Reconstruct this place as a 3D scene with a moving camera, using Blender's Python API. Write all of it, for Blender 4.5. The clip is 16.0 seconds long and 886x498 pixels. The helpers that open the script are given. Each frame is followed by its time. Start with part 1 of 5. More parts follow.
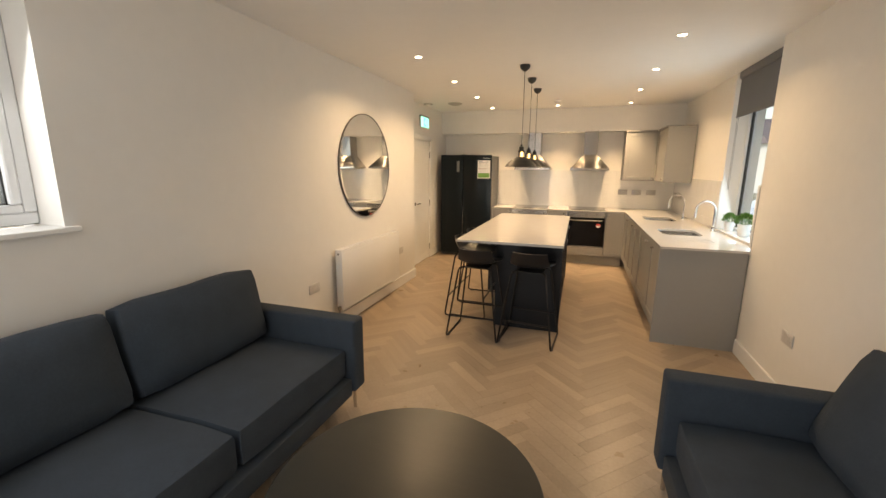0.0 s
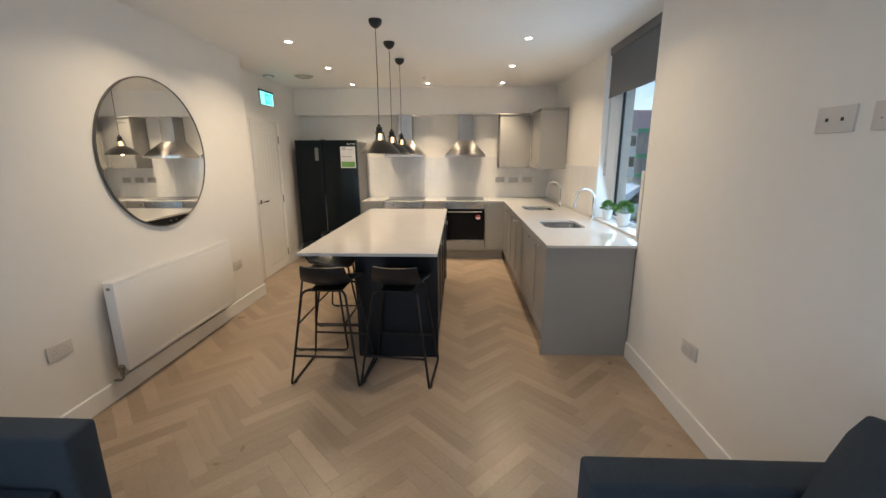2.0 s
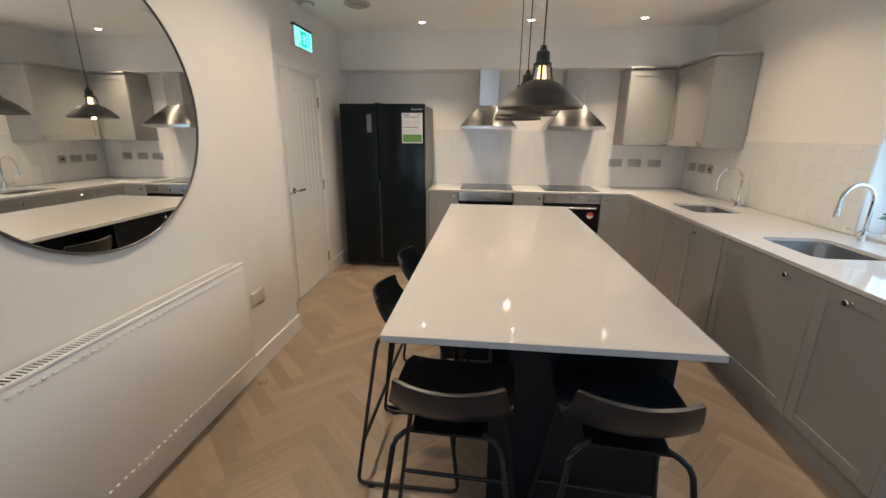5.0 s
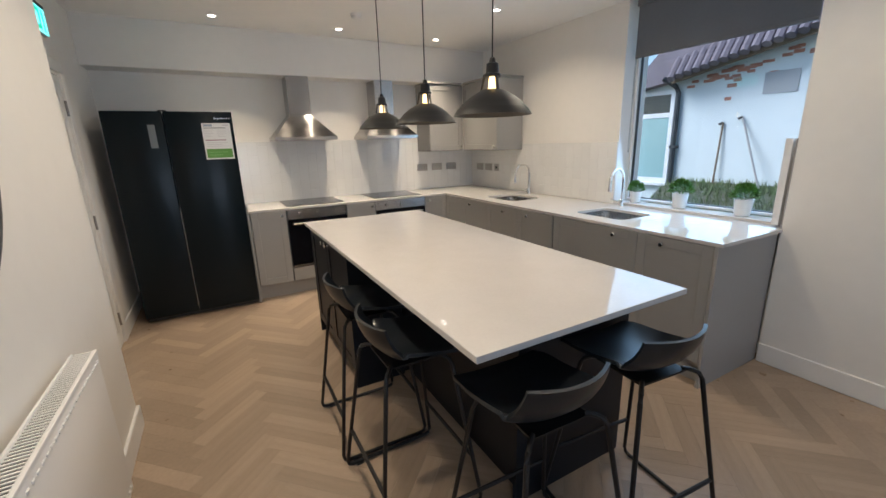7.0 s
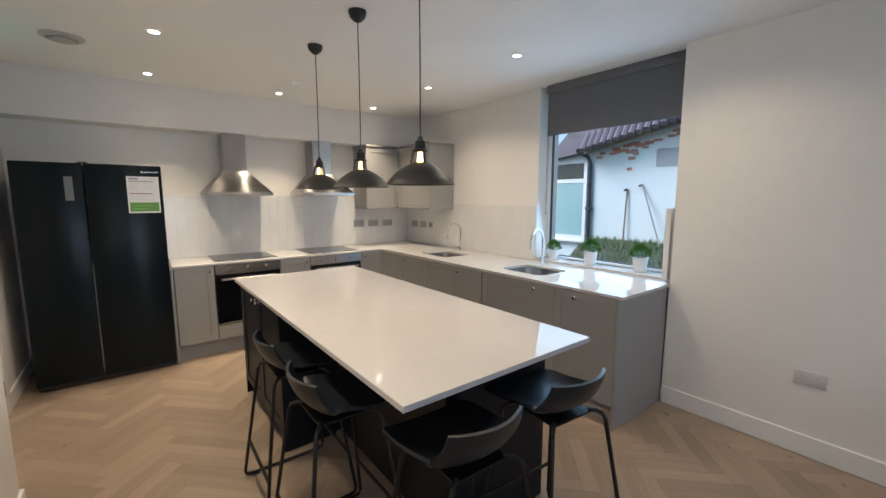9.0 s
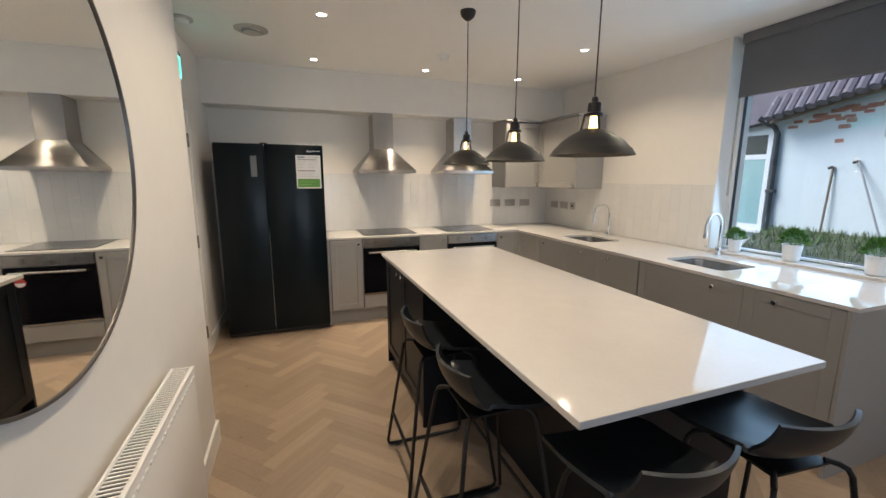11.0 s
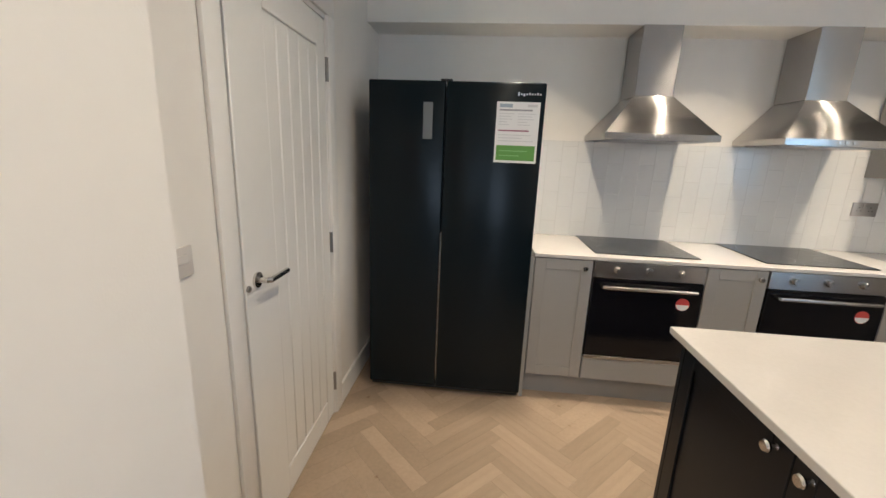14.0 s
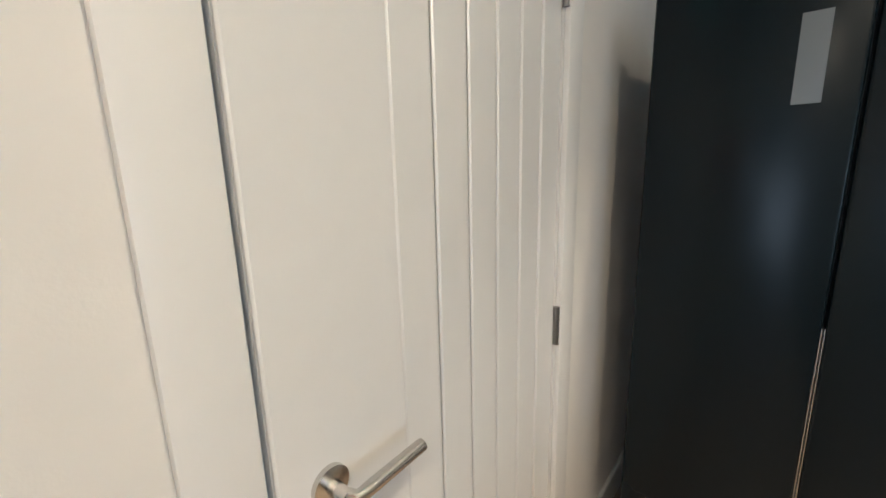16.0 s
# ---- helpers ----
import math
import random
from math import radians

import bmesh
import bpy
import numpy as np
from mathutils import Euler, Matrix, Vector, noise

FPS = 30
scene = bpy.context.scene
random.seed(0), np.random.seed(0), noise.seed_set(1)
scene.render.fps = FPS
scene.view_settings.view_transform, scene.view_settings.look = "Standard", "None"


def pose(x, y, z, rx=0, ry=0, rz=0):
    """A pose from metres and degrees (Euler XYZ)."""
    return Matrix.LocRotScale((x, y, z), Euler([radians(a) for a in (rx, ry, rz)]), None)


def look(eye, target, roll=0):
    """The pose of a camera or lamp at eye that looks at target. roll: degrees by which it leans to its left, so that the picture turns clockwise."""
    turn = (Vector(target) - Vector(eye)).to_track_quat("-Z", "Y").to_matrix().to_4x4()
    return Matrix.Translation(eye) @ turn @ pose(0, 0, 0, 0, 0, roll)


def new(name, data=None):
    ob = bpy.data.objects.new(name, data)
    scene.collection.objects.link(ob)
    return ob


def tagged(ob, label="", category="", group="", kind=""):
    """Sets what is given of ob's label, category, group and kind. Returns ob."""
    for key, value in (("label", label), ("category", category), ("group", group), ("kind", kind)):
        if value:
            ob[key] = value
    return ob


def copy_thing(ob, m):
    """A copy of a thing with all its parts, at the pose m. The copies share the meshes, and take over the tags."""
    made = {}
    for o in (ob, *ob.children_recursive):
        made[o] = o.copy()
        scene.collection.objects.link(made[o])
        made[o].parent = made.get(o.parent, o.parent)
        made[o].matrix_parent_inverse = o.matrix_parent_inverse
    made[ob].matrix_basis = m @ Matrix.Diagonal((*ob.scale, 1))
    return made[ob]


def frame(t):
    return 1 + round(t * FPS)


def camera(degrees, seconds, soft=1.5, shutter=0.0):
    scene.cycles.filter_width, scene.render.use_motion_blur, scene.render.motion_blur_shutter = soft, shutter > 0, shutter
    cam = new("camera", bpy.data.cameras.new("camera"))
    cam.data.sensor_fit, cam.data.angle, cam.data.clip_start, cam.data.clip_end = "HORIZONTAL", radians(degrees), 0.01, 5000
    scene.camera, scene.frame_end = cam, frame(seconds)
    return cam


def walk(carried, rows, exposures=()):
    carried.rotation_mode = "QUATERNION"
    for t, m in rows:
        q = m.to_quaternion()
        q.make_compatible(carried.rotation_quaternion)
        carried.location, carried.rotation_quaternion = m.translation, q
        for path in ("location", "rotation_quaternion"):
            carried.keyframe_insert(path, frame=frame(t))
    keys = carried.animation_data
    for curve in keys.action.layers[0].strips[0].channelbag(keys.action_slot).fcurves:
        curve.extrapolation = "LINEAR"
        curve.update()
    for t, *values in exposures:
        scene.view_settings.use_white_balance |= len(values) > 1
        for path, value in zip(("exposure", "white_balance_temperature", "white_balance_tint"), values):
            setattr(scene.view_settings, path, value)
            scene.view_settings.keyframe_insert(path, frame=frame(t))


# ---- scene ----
cam = camera(95.5, 16.0)
METRES, EYE, TILT, LEAN, TURN = 8.0, 1.5, 0.0, 0.0, 18.6
PATH = [
    (0, (0.942, 0.144, 1.573), (0.324, 2.005, 1.176), 0.4),
    (0.5, (0.969, 0.301, 1.578), (0.609, 2.224, 1.161), 0.4),
    (1, (1.006, 0.532, 1.575), (0.838, 2.478, 1.144), 0.1),
    (1.5, (1.001, 0.783, 1.555), (0.937, 2.729, 1.095), -0.3),
    (2, (1.005, 1.076, 1.562), (0.926, 3.023, 1.111), -0.2),
    (2.5, (1.027, 1.385, 1.538), (0.837, 3.314, 1.046), 0.9),
    (3, (0.988, 1.675, 1.523), (0.642, 3.57, 0.987), 1.8),
    (3.2, (0.948, 1.791, 1.514), (0.543, 3.675, 0.977), 1.8),
    (5.3, (0.038, 2.862, 1.473), (-0.044, 4.784, 0.926), -0.3),
    (5.5, (-0.041, 2.968, 1.466), (-0.004, 4.891, 0.919), -0.7),
    (6, (-0.226, 3.121, 1.47), (0.146, 5.01, 0.929), -1.3),
    (6.5, (-0.465, 3.068, 1.449), (0.242, 4.859, 0.909), -1.5),
    (7, (-0.683, 2.937, 1.478), (0.249, 4.633, 0.969), -1.6),
    (7.5, (-0.743, 2.84, 1.501), (0.305, 4.493, 1.091), -1.4),
    (8, (-0.742, 2.796, 1.527), (0.399, 4.412, 1.233), -1.2),
    (8.2, (-0.739, 2.797, 1.539), (0.448, 4.385, 1.281), -1.1),
    (10.3, (-0.729, 2.849, 1.497), (0.495, 4.407, 1.226), 0.7),
    (10.5, (-0.752, 2.88, 1.501), (0.314, 4.546, 1.202), 0.4),
    (11, (-0.756, 3.041, 1.494), (-0.078, 4.891, 1.147), 0.2),
    (11.5, (-0.738, 3.29, 1.498), (-0.388, 5.222, 1.12), -0.1),
    (12, (-0.732, 3.497, 1.482), (-0.606, 5.45, 1.07), -0.6),
    (12.5, (-0.744, 3.81, 1.48), (-0.704, 5.764, 1.048), -0.4),
    (13, (-0.742, 4.136, 1.445), (-0.744, 6.088, 1.007), 0.1),
    (13.5, (-0.738, 4.5, 1.443), (-0.864, 6.443, 0.987), 1.1),
    (14, (-0.775, 4.869, 1.435), (-0.954, 6.805, 0.968), 2.3),
    (14.5, (-0.77, 5.182, 1.448), (-1.332, 7.045, 0.968), 1.4),
    (15, (-0.867, 5.433, 1.419), (-1.748, 7.174, 0.981), -2.3),
    (15.5, (-0.996, 5.643, 1.409), (-2.076, 7.266, 0.965), -2.3),
    (16, (-1.102, 5.837, 1.39), (-2.363, 7.335, 0.985), -1.6),
]
EXPOSURES = [(0.0, 1.82, 8400, 17), (0.5, 1.85, 7400, 13), (1.0, 1.8, 6900, 12), (2.0, 1.55, 6300, 12), (3.2, 1.45, 6000, 13), (5.5, 1.35, 5900, 12), (7.0, 1.4, 5700, 12), (8.0, 1.42, 5750, 12),
             (10.5, 1.42, 5750, 12), (12.0, 1.4, 6500, 14), (12.6, 1.5, 5900, 11), (13.1, 1.55, 5750, 11), (14.3, 1.62, 5500, 11), (15.0, 2.0, 5350, 10), (16.0, 1.92, 5550, 9)]
walk(cam, [(t, look(eye, target, roll)) for t, eye, target, roll in PATH], EXPOSURES)

# ---- world and light ----
world = bpy.data.worlds.new("world")
scene.world = world
world.use_nodes = True
wn = world.node_tree.nodes
sky = wn.new("ShaderNodeTexSky")
sky.sky_type, sky.sun_disc = "NISHITA", False
sky.sun_elevation, sky.sun_rotation = radians(44), radians(315)
wn["Background"].inputs["Strength"].default_value = 0.075
world.node_tree.links.new(sky.outputs[0], wn["Background"].inputs["Color"])
sun = new("sun", bpy.data.lights.new("sun", "SUN"))
sun.data.energy, sun.data.angle, sun.data.color = 1.5, radians(30), (1.0, 0.97, 0.93)
sun.matrix_world = look((-6, 6, 8.2), (0, 0, 0))

CEIL = 2.56
XL, XJ, XR, XW, YB, YJ, YR = -1.25, -1.52, 2.335, 2.44, 7.71, 5.44, 4.06
YS = -1.6
LAMPS = [(x, y) for y in (3.80, 4.92, 6.03, 7.12) for x in (-0.52, 1.6)] + [(0.545, 7.12)]


def lamp(name, kind, at, energy, color, size=0.06, target=None):
    ob = new(name, bpy.data.lights.new(name, kind))
    ob.data.energy, ob.data.color = energy, color
    if kind == "AREA":
        ob.data.shape, ob.data.size, ob.data.spread = "DISK", size, radians(140 if at[1] < 7 else 84)
    elif kind == "SPOT":
        ob.data.spot_size, ob.data.spot_blend, ob.data.shadow_soft_size = radians(120), 0.6, size
    else:
        ob.data.shadow_soft_size = size
    ob.matrix_world = look(at, target or (at[0], at[1] + 1e-4, at[2] - 1))
    return ob


WARM = (1.0, 0.785, 0.51)
for x, y in LAMPS:
    # the lamps over the window side and along the cookers burn dimmer
    power = 3.4 * (0.78 if y > 7 else {(1.6, 3.80): 0.6, (1.6, 4.92): 0.7}.get((x, y), 1.0))
    lamp("downlight_lamp", "AREA", (x, y, CEIL - 0.012), power, WARM, 0.058)

day = new("window_daylight", bpy.data.lights.new("window_daylight", "AREA"))
day.data.shape, day.data.size, day.data.size_y = "RECTANGLE", 2.1, 1.0
day.data.energy, day.data.color = 6, (0.72, 0.86, 1.0)
day.matrix_world = look((XL - 0.03, 0.23, 1.83), (XL + 3, 0.6, 0.3))

# cool fill light added at the unseen south end to brighten the sitting area
day = new("south_fill_light", bpy.data.lights.new("south_fill_light", "AREA"))
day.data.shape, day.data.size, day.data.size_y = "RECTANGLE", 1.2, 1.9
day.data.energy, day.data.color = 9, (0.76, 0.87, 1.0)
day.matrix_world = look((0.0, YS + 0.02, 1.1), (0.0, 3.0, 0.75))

day = new("kitchen_daylight", bpy.data.lights.new("kitchen_daylight", "AREA"))
day.data.shape, day.data.size, day.data.size_y = "RECTANGLE", 1.2, 1.12
day.data.energy, day.data.color = 4.5, (0.5, 0.77, 1.0)
day.matrix_world = look((XW + 0.13, 4.72, 1.52), (0.6, 4.4, 1.0))

# ---- materials ----


def mat(name, color, rough=0.5, metal=0.0, var=0.0, scale=6.0, bump=0.0, bump_scale=60.0, coat=0.0, stretch=(1, 1, 1), rand=0.0, island=0.0, emit=None, strength=0.0, rvar=0.0):
    """A surface: base colour with two scales of variation, gloss and fine relief."""
    m = bpy.data.materials.new(name)
    m.use_nodes = True
    n, l = m.node_tree.nodes, m.node_tree.links
    p = n["Principled BSDF"]
    p.inputs["Base Color"].default_value = (*color, 1)
    p.inputs["Roughness"].default_value = rough
    p.inputs["Metallic"].default_value = metal
    p.inputs["Coat Weight"].default_value = coat
    tc, mp = n.new("ShaderNodeTexCoord"), n.new("ShaderNodeMapping")
    mp.inputs["Scale"].default_value = stretch
    l.new(tc.outputs["Object"], mp.inputs["Vector"])
    if var or rand or island:
        big, small = n.new("ShaderNodeTexNoise"), n.new("ShaderNodeTexNoise")
        big.inputs["Scale"].default_value, small.inputs["Scale"].default_value = scale, scale * 11
        big.inputs["Detail"].default_value = small.inputs["Detail"].default_value = 3
        for t in (big, small):
            l.new(mp.outputs[0], t.inputs["Vector"])
        add = n.new("ShaderNodeMath")
        add.operation = "ADD"
        l.new(big.outputs["Fac"], add.inputs[0])
        l.new(small.outputs["Fac"], add.inputs[1])
        last = add.outputs[0]
        rng = n.new("ShaderNodeMapRange")
        rng.inputs["From Min"].default_value, rng.inputs["From Max"].default_value = 0.6, 1.4
        rng.inputs["To Min"].default_value, rng.inputs["To Max"].default_value = 1 - var, 1 + var
        l.new(last, rng.inputs["Value"])
        last = rng.outputs[0]
        if rand or island:
            src = n.new("ShaderNodeObjectInfo").outputs["Random"] if rand else n.new("ShaderNodeNewGeometry").outputs["Random Per Island"]
            amount = rand or island
            r2 = n.new("ShaderNodeMapRange")
            r2.inputs["To Min"].default_value, r2.inputs["To Max"].default_value = 1 - amount, 1 + amount
            l.new(src, r2.inputs["Value"])
            mul = n.new("ShaderNodeMath")
            mul.operation = "MULTIPLY"
            l.new(last, mul.inputs[0])
            l.new(r2.outputs[0], mul.inputs[1])
            last = mul.outputs[0]
        vm = n.new("ShaderNodeVectorMath")
        vm.operation = "SCALE"
        vm.inputs[0].default_value = color
        l.new(last, vm.inputs["Scale"])
        l.new(vm.outputs[0], p.inputs["Base Color"])
    if rvar:
        t = n.new("ShaderNodeTexNoise")
        t.inputs["Scale"].default_value = scale * 2
        l.new(mp.outputs[0], t.inputs["Vector"])
        r = n.new("ShaderNodeMapRange")
        r.inputs["To Min"].default_value, r.inputs["To Max"].default_value = max(0.02, rough - rvar), rough + rvar
        l.new(t.outputs["Fac"], r.inputs["Value"])
        l.new(r.outputs[0], p.inputs["Roughness"])
    if bump:
        t, b = n.new("ShaderNodeTexNoise"), n.new("ShaderNodeBump")
        t.inputs["Scale"].default_value, t.inputs["Detail"].default_value = bump_scale, 3
        l.new(mp.outputs[0], t.inputs["Vector"])
        b.inputs["Strength"].default_value, b.inputs["Distance"].default_value = bump, 0.002
        l.new(t.outputs["Fac"], b.inputs["Height"])
        l.new(b.outputs[0], p.inputs["Normal"])
    if emit:
        p.inputs["Emission Color"].default_value = (*emit, 1)
        p.inputs["Emission Strength"].default_value = strength
    return m


M_WALL = mat("white_wall_paint", (0.80, 0.775, 0.735), 0.6, var=0.02, scale=1.2, bump=0.12, bump_scale=180)
M_CEIL = mat("ceiling_paint", (0.85, 0.845, 0.83), 0.75, var=0.015, scale=1.0, bump=0.1, bump_scale=150)
M_TRIM = mat("white_satin_trim", (0.8, 0.79, 0.77), 0.35, var=0.015, scale=2)
M_DOOR = mat("white_satin_door", (0.78, 0.775, 0.76), 0.32, var=0.015, scale=2, bump=0.1, bump_scale=90)
M_RAD = mat("radiator_enamel", (0.82, 0.81, 0.8), 0.28, var=0.01)
M_UPVC = mat("white_window_frame", (0.8, 0.81, 0.82), 0.3, var=0.02)
M_CAB = mat("light_grey_cabinet", (0.305, 0.298, 0.285), 0.4, var=0.02, scale=3)
M_NAVY = mat("dark_navy_cabinet", (0.006, 0.008, 0.012), 0.42, var=0.08, scale=4)
M_QUARTZ = mat("white_quartz", (0.60, 0.575, 0.55), 0.06, var=0.035, scale=9, rvar=0.02)
M_FRIDGE = mat("black_steel", (0.005, 0.009, 0.012), 0.22, metal=0.0, var=0.05, scale=3)
M_FRSIDE = mat("dark_grey_fridge_side", (0.16, 0.16, 0.16), 0.4, var=0.03)
M_STEEL = mat("brushed_steel", (0.47, 0.455, 0.44), 0.27, metal=1.0, var=0.05, scale=8, stretch=(1, 1, 1), bump=0.5, bump_scale=4)
brush = M_STEEL.node_tree.nodes.new("ShaderNodeTangent")
brush.direction_type, brush.axis = "RADIAL", "Z"
M_STEEL.node_tree.links.new(brush.outputs[0], M_STEEL.node_tree.nodes["Principled BSDF"].inputs["Tangent"])
M_STEEL.node_tree.nodes["Principled BSDF"].inputs["Anisotropic"].default_value = 0.9
M_STEEL.node_tree.nodes["Principled BSDF"].inputs["Anisotropic Rotation"].default_value = 0.25
M_FRIDGE.node_tree.links.new(M_FRIDGE.node_tree.nodes.new("ShaderNodeTangent").outputs[0], M_FRIDGE.node_tree.nodes["Principled BSDF"].inputs["Tangent"])
M_FRIDGE.node_tree.nodes["Tangent"].direction_type, M_FRIDGE.node_tree.nodes["Tangent"].axis = "RADIAL", "Z"
M_FRIDGE.node_tree.nodes["Principled BSDF"].inputs["Anisotropic"].default_value = 0.5
M_FRIDGE.node_tree.nodes["Principled BSDF"].inputs["Anisotropic Rotation"].default_value = 0.25
M_STEELDARK = mat("dull_steel", (0.3, 0.29, 0.28), 0.35, metal=1.0, var=0.05)
M_CHROME = mat("chrome", (0.75, 0.75, 0.75), 0.08, metal=1.0)
M_NICKEL = mat("satin_nickel", (0.6, 0.58, 0.55), 0.22, metal=1.0, var=0.03)
M_HOB = mat("black_hob_glass", (0.012, 0.012, 0.014), 0.07, var=0.02)
M_OVEN = mat("black_oven_glass", (0.006, 0.006, 0.008), 0.08, var=0.02)
M_BLACK = mat("matt_black_metal", (0.014, 0.013, 0.013), 0.42, metal=0.3, var=0.1, scale=20)
M_SHADE = mat("black_lamp_shade", (0.028, 0.028, 0.027), 0.42, metal=0.4, var=0.12, scale=12)
M_GOLD = mat("brass_inner", (0.65, 0.45, 0.2), 0.3, metal=1.0, var=0.05)
M_SEAT = mat("black_moulded_seat", (0.008, 0.011, 0.015), 0.33, var=0.05, scale=10, bump=0.1, bump_scale=400)
M_SOFA = mat("dark_blue_grey_fabric", (0.031, 0.044, 0.060), 0.92, var=0.16, scale=9, bump=0.6, bump_scale=700)
M_TABLE = mat("black_table_wood", (0.013, 0.014, 0.011), 0.34, var=0.2, scale=4, stretch=(1, 8, 1), rvar=0.05)
M_SOCKET = mat("brushed_socket_plate", (0.42, 0.40, 0.38), 0.35, metal=0.7, var=0.03)
M_SOCKW = mat("white_socket_plate", (0.62, 0.59, 0.56), 0.35, var=0.02)
M_SLOT = mat("grey_socket_slot", (0.22, 0.21, 0.20), 0.5)
M_DARK = mat("dark_insert", (0.03, 0.03, 0.03), 0.5)
M_GROUT = mat("tile_grout", (0.58, 0.57, 0.55), 0.8, var=0.03)
M_TILE = mat("white_gloss_tile", (0.74, 0.735, 0.72), 0.12, var=0.015, rand=0.02, bump=1.0, bump_scale=7)
M_BLIND = mat("grey_blind_fabric", (0.14, 0.15, 0.168), 0.85, var=0.04, scale=5, bump=0.4, bump_scale=500)
M_FLOORBASE = mat("floor_joint", (0.25, 0.19, 0.135), 0.6)
M_PLANK = mat("oak_plank", (0.335, 0.256, 0.188), 0.30, var=0.14, scale=5, stretch=(0.5, 6, 1), rand=0.15, bump=0.25, bump_scale=50, rvar=0.06)
M_PLANK2 = mat("oak_plank_far", (0.335, 0.256, 0.188), 0.30, var=0.12, scale=5, stretch=(1, 1, 1), island=0.15, bump=0.25, bump_scale=50, rvar=0.06)
M_PAPER = mat("white_paper", (0.75, 0.75, 0.76), 0.6)
M_INK = mat("grey_print", (0.3, 0.3, 0.32), 0.7)
M_GREEN = mat("green_print", (0.12, 0.3, 0.06), 0.6)
M_RED = mat("red_print", (0.65, 0.08, 0.07), 0.5)
M_POT = mat("white_ceramic_pot", (0.78, 0.78, 0.78), 0.3, var=0.02)
M_LEAF = mat("green_leaf", (0.08, 0.19, 0.03), 0.5, var=0.3, scale=20, island=0.4)
M_SOIL = mat("soil", (0.03, 0.02, 0.014), 0.9, var=0.3, scale=40)
M_LED = mat("lamp_face", (1, 0.9, 0.75), 0.4, emit=(1.0, 0.85, 0.66), strength=9)
M_BULB = mat("amber_bulb", (1, 0.8, 0.4), 0.3, emit=(1.0, 0.62, 0.22), strength=1.6)
M_EXIT = mat("exit_sign_face", (0.1, 0.7, 0.5), 0.4, emit=(0.0, 0.42, 0.22), strength=0.5)
M_EXITW = mat("exit_sign_symbol", (0.7, 0.9, 0.85), 0.4, emit=(0.12, 0.85, 0.72), strength=0.8)
M_MIRROR = mat("mirror_glass", (0.92, 0.93, 0.92), 0.015, metal=1.0)
M_RENDER = mat("white_render_wall", (0.68, 0.74, 0.74), 0.85, var=0.07, scale=1.5, bump=0.5, bump_scale=40)
M_ROOF = mat("brown_roof_tile", (0.17, 0.145, 0.165), 0.8, var=0.25, scale=3, island=0.25)
M_GRASS = mat("grass_blades", (0.14, 0.19, 0.08), 0.8, var=0.3, scale=3, island=0.25)
M_GROUND = mat("ground_soil", (0.1, 0.105, 0.07), 0.9, var=0.3, scale=0.8, bump=0.6, bump_scale=20)
M_PIPE = mat("dark_grey_pipe", (0.05, 0.055, 0.06), 0.5, var=0.1)
M_WOOD = mat("weathered_wood", (0.2, 0.15, 0.1), 0.8, var=0.2, scale=12)
M_BRICK = mat("red_brick", (0.36, 0.17, 0.12), 0.85, var=0.2, scale=5, island=0.2)
M_CAR = mat("silver_blue_car_paint", (0.45, 0.52, 0.56), 0.2, metal=0.4, coat=0.6)
M_CARGLASS = mat("car_glass", (0.02, 0.03, 0.035), 0.05)
M_TYRE = mat("tyre_rubber", (0.02, 0.02, 0.02), 0.8)
M_FENCE = mat("grey_fence_board", (0.20, 0.23, 0.24), 0.8, var=0.2, scale=4)
M_FGREEN = mat("green_painted_rail", (0.03, 0.32, 0.16), 0.5, var=0.1)
M_PURPLE = mat("purple_banner", (0.22, 0.1, 0.35), 0.6, var=0.2, scale=3)


def glass(name, tint=(0.96, 0.985, 0.99)):
    m = bpy.data.materials.new(name)
    m.use_nodes = True
    n, l = m.node_tree.nodes, m.node_tree.links
    n.remove(n["Principled BSDF"])
    tr, gl, mix = n.new("ShaderNodeBsdfTransparent"), n.new("ShaderNodeBsdfGlossy"), n.new("ShaderNodeMixShader")
    fr, pw = n.new("ShaderNodeLayerWeight"), n.new("ShaderNodeMath")
    pw.operation = "POWER"
    pw.inputs[1].default_value = 4.0
    ad = n.new("ShaderNodeMath")
    ad.operation = "MULTIPLY_ADD"
    ad.inputs[1].default_value, ad.inputs[2].default_value = 0.5, 0.03
    l.new(fr.outputs["Facing"], pw.inputs[0])
    l.new(pw.outputs[0], ad.inputs[0])
    tr.inputs["Color"].default_value = (*tint, 1)
    gl.inputs["Roughness"].default_value = 0.01
    l.new(ad.outputs[0], mix.inputs[0])
    l.new(tr.outputs[0], mix.inputs[1])
    l.new(gl.outputs[0], mix.inputs[2])
    l.new(mix.outputs[0], n["Material Output"].inputs["Surface"])
    return m


M_FRIDGE.node_tree.nodes["Principled BSDF"].inputs["Specular IOR Level"].default_value = 0.2
for m_ in (M_NAVY, M_OVEN):
    m_.node_tree.nodes["Principled BSDF"].inputs["Specular IOR Level"].default_value = 0.3
M_GLASS = glass("window_glass")
M_FROST = mat("pale_teal_pane", (0.32, 0.5, 0.5), 0.15, var=0.1, scale=2)

# ---- mesh helpers ----


def put(bm, verts_faces):
    """Adds the mesh of another bmesh to bm and frees it."""
    me = bpy.data.meshes.new("tmp")
    verts_faces.to_mesh(me)
    verts_faces.free()
    bm.from_mesh(me)
    bpy.data.meshes.remove(me)
    return bm


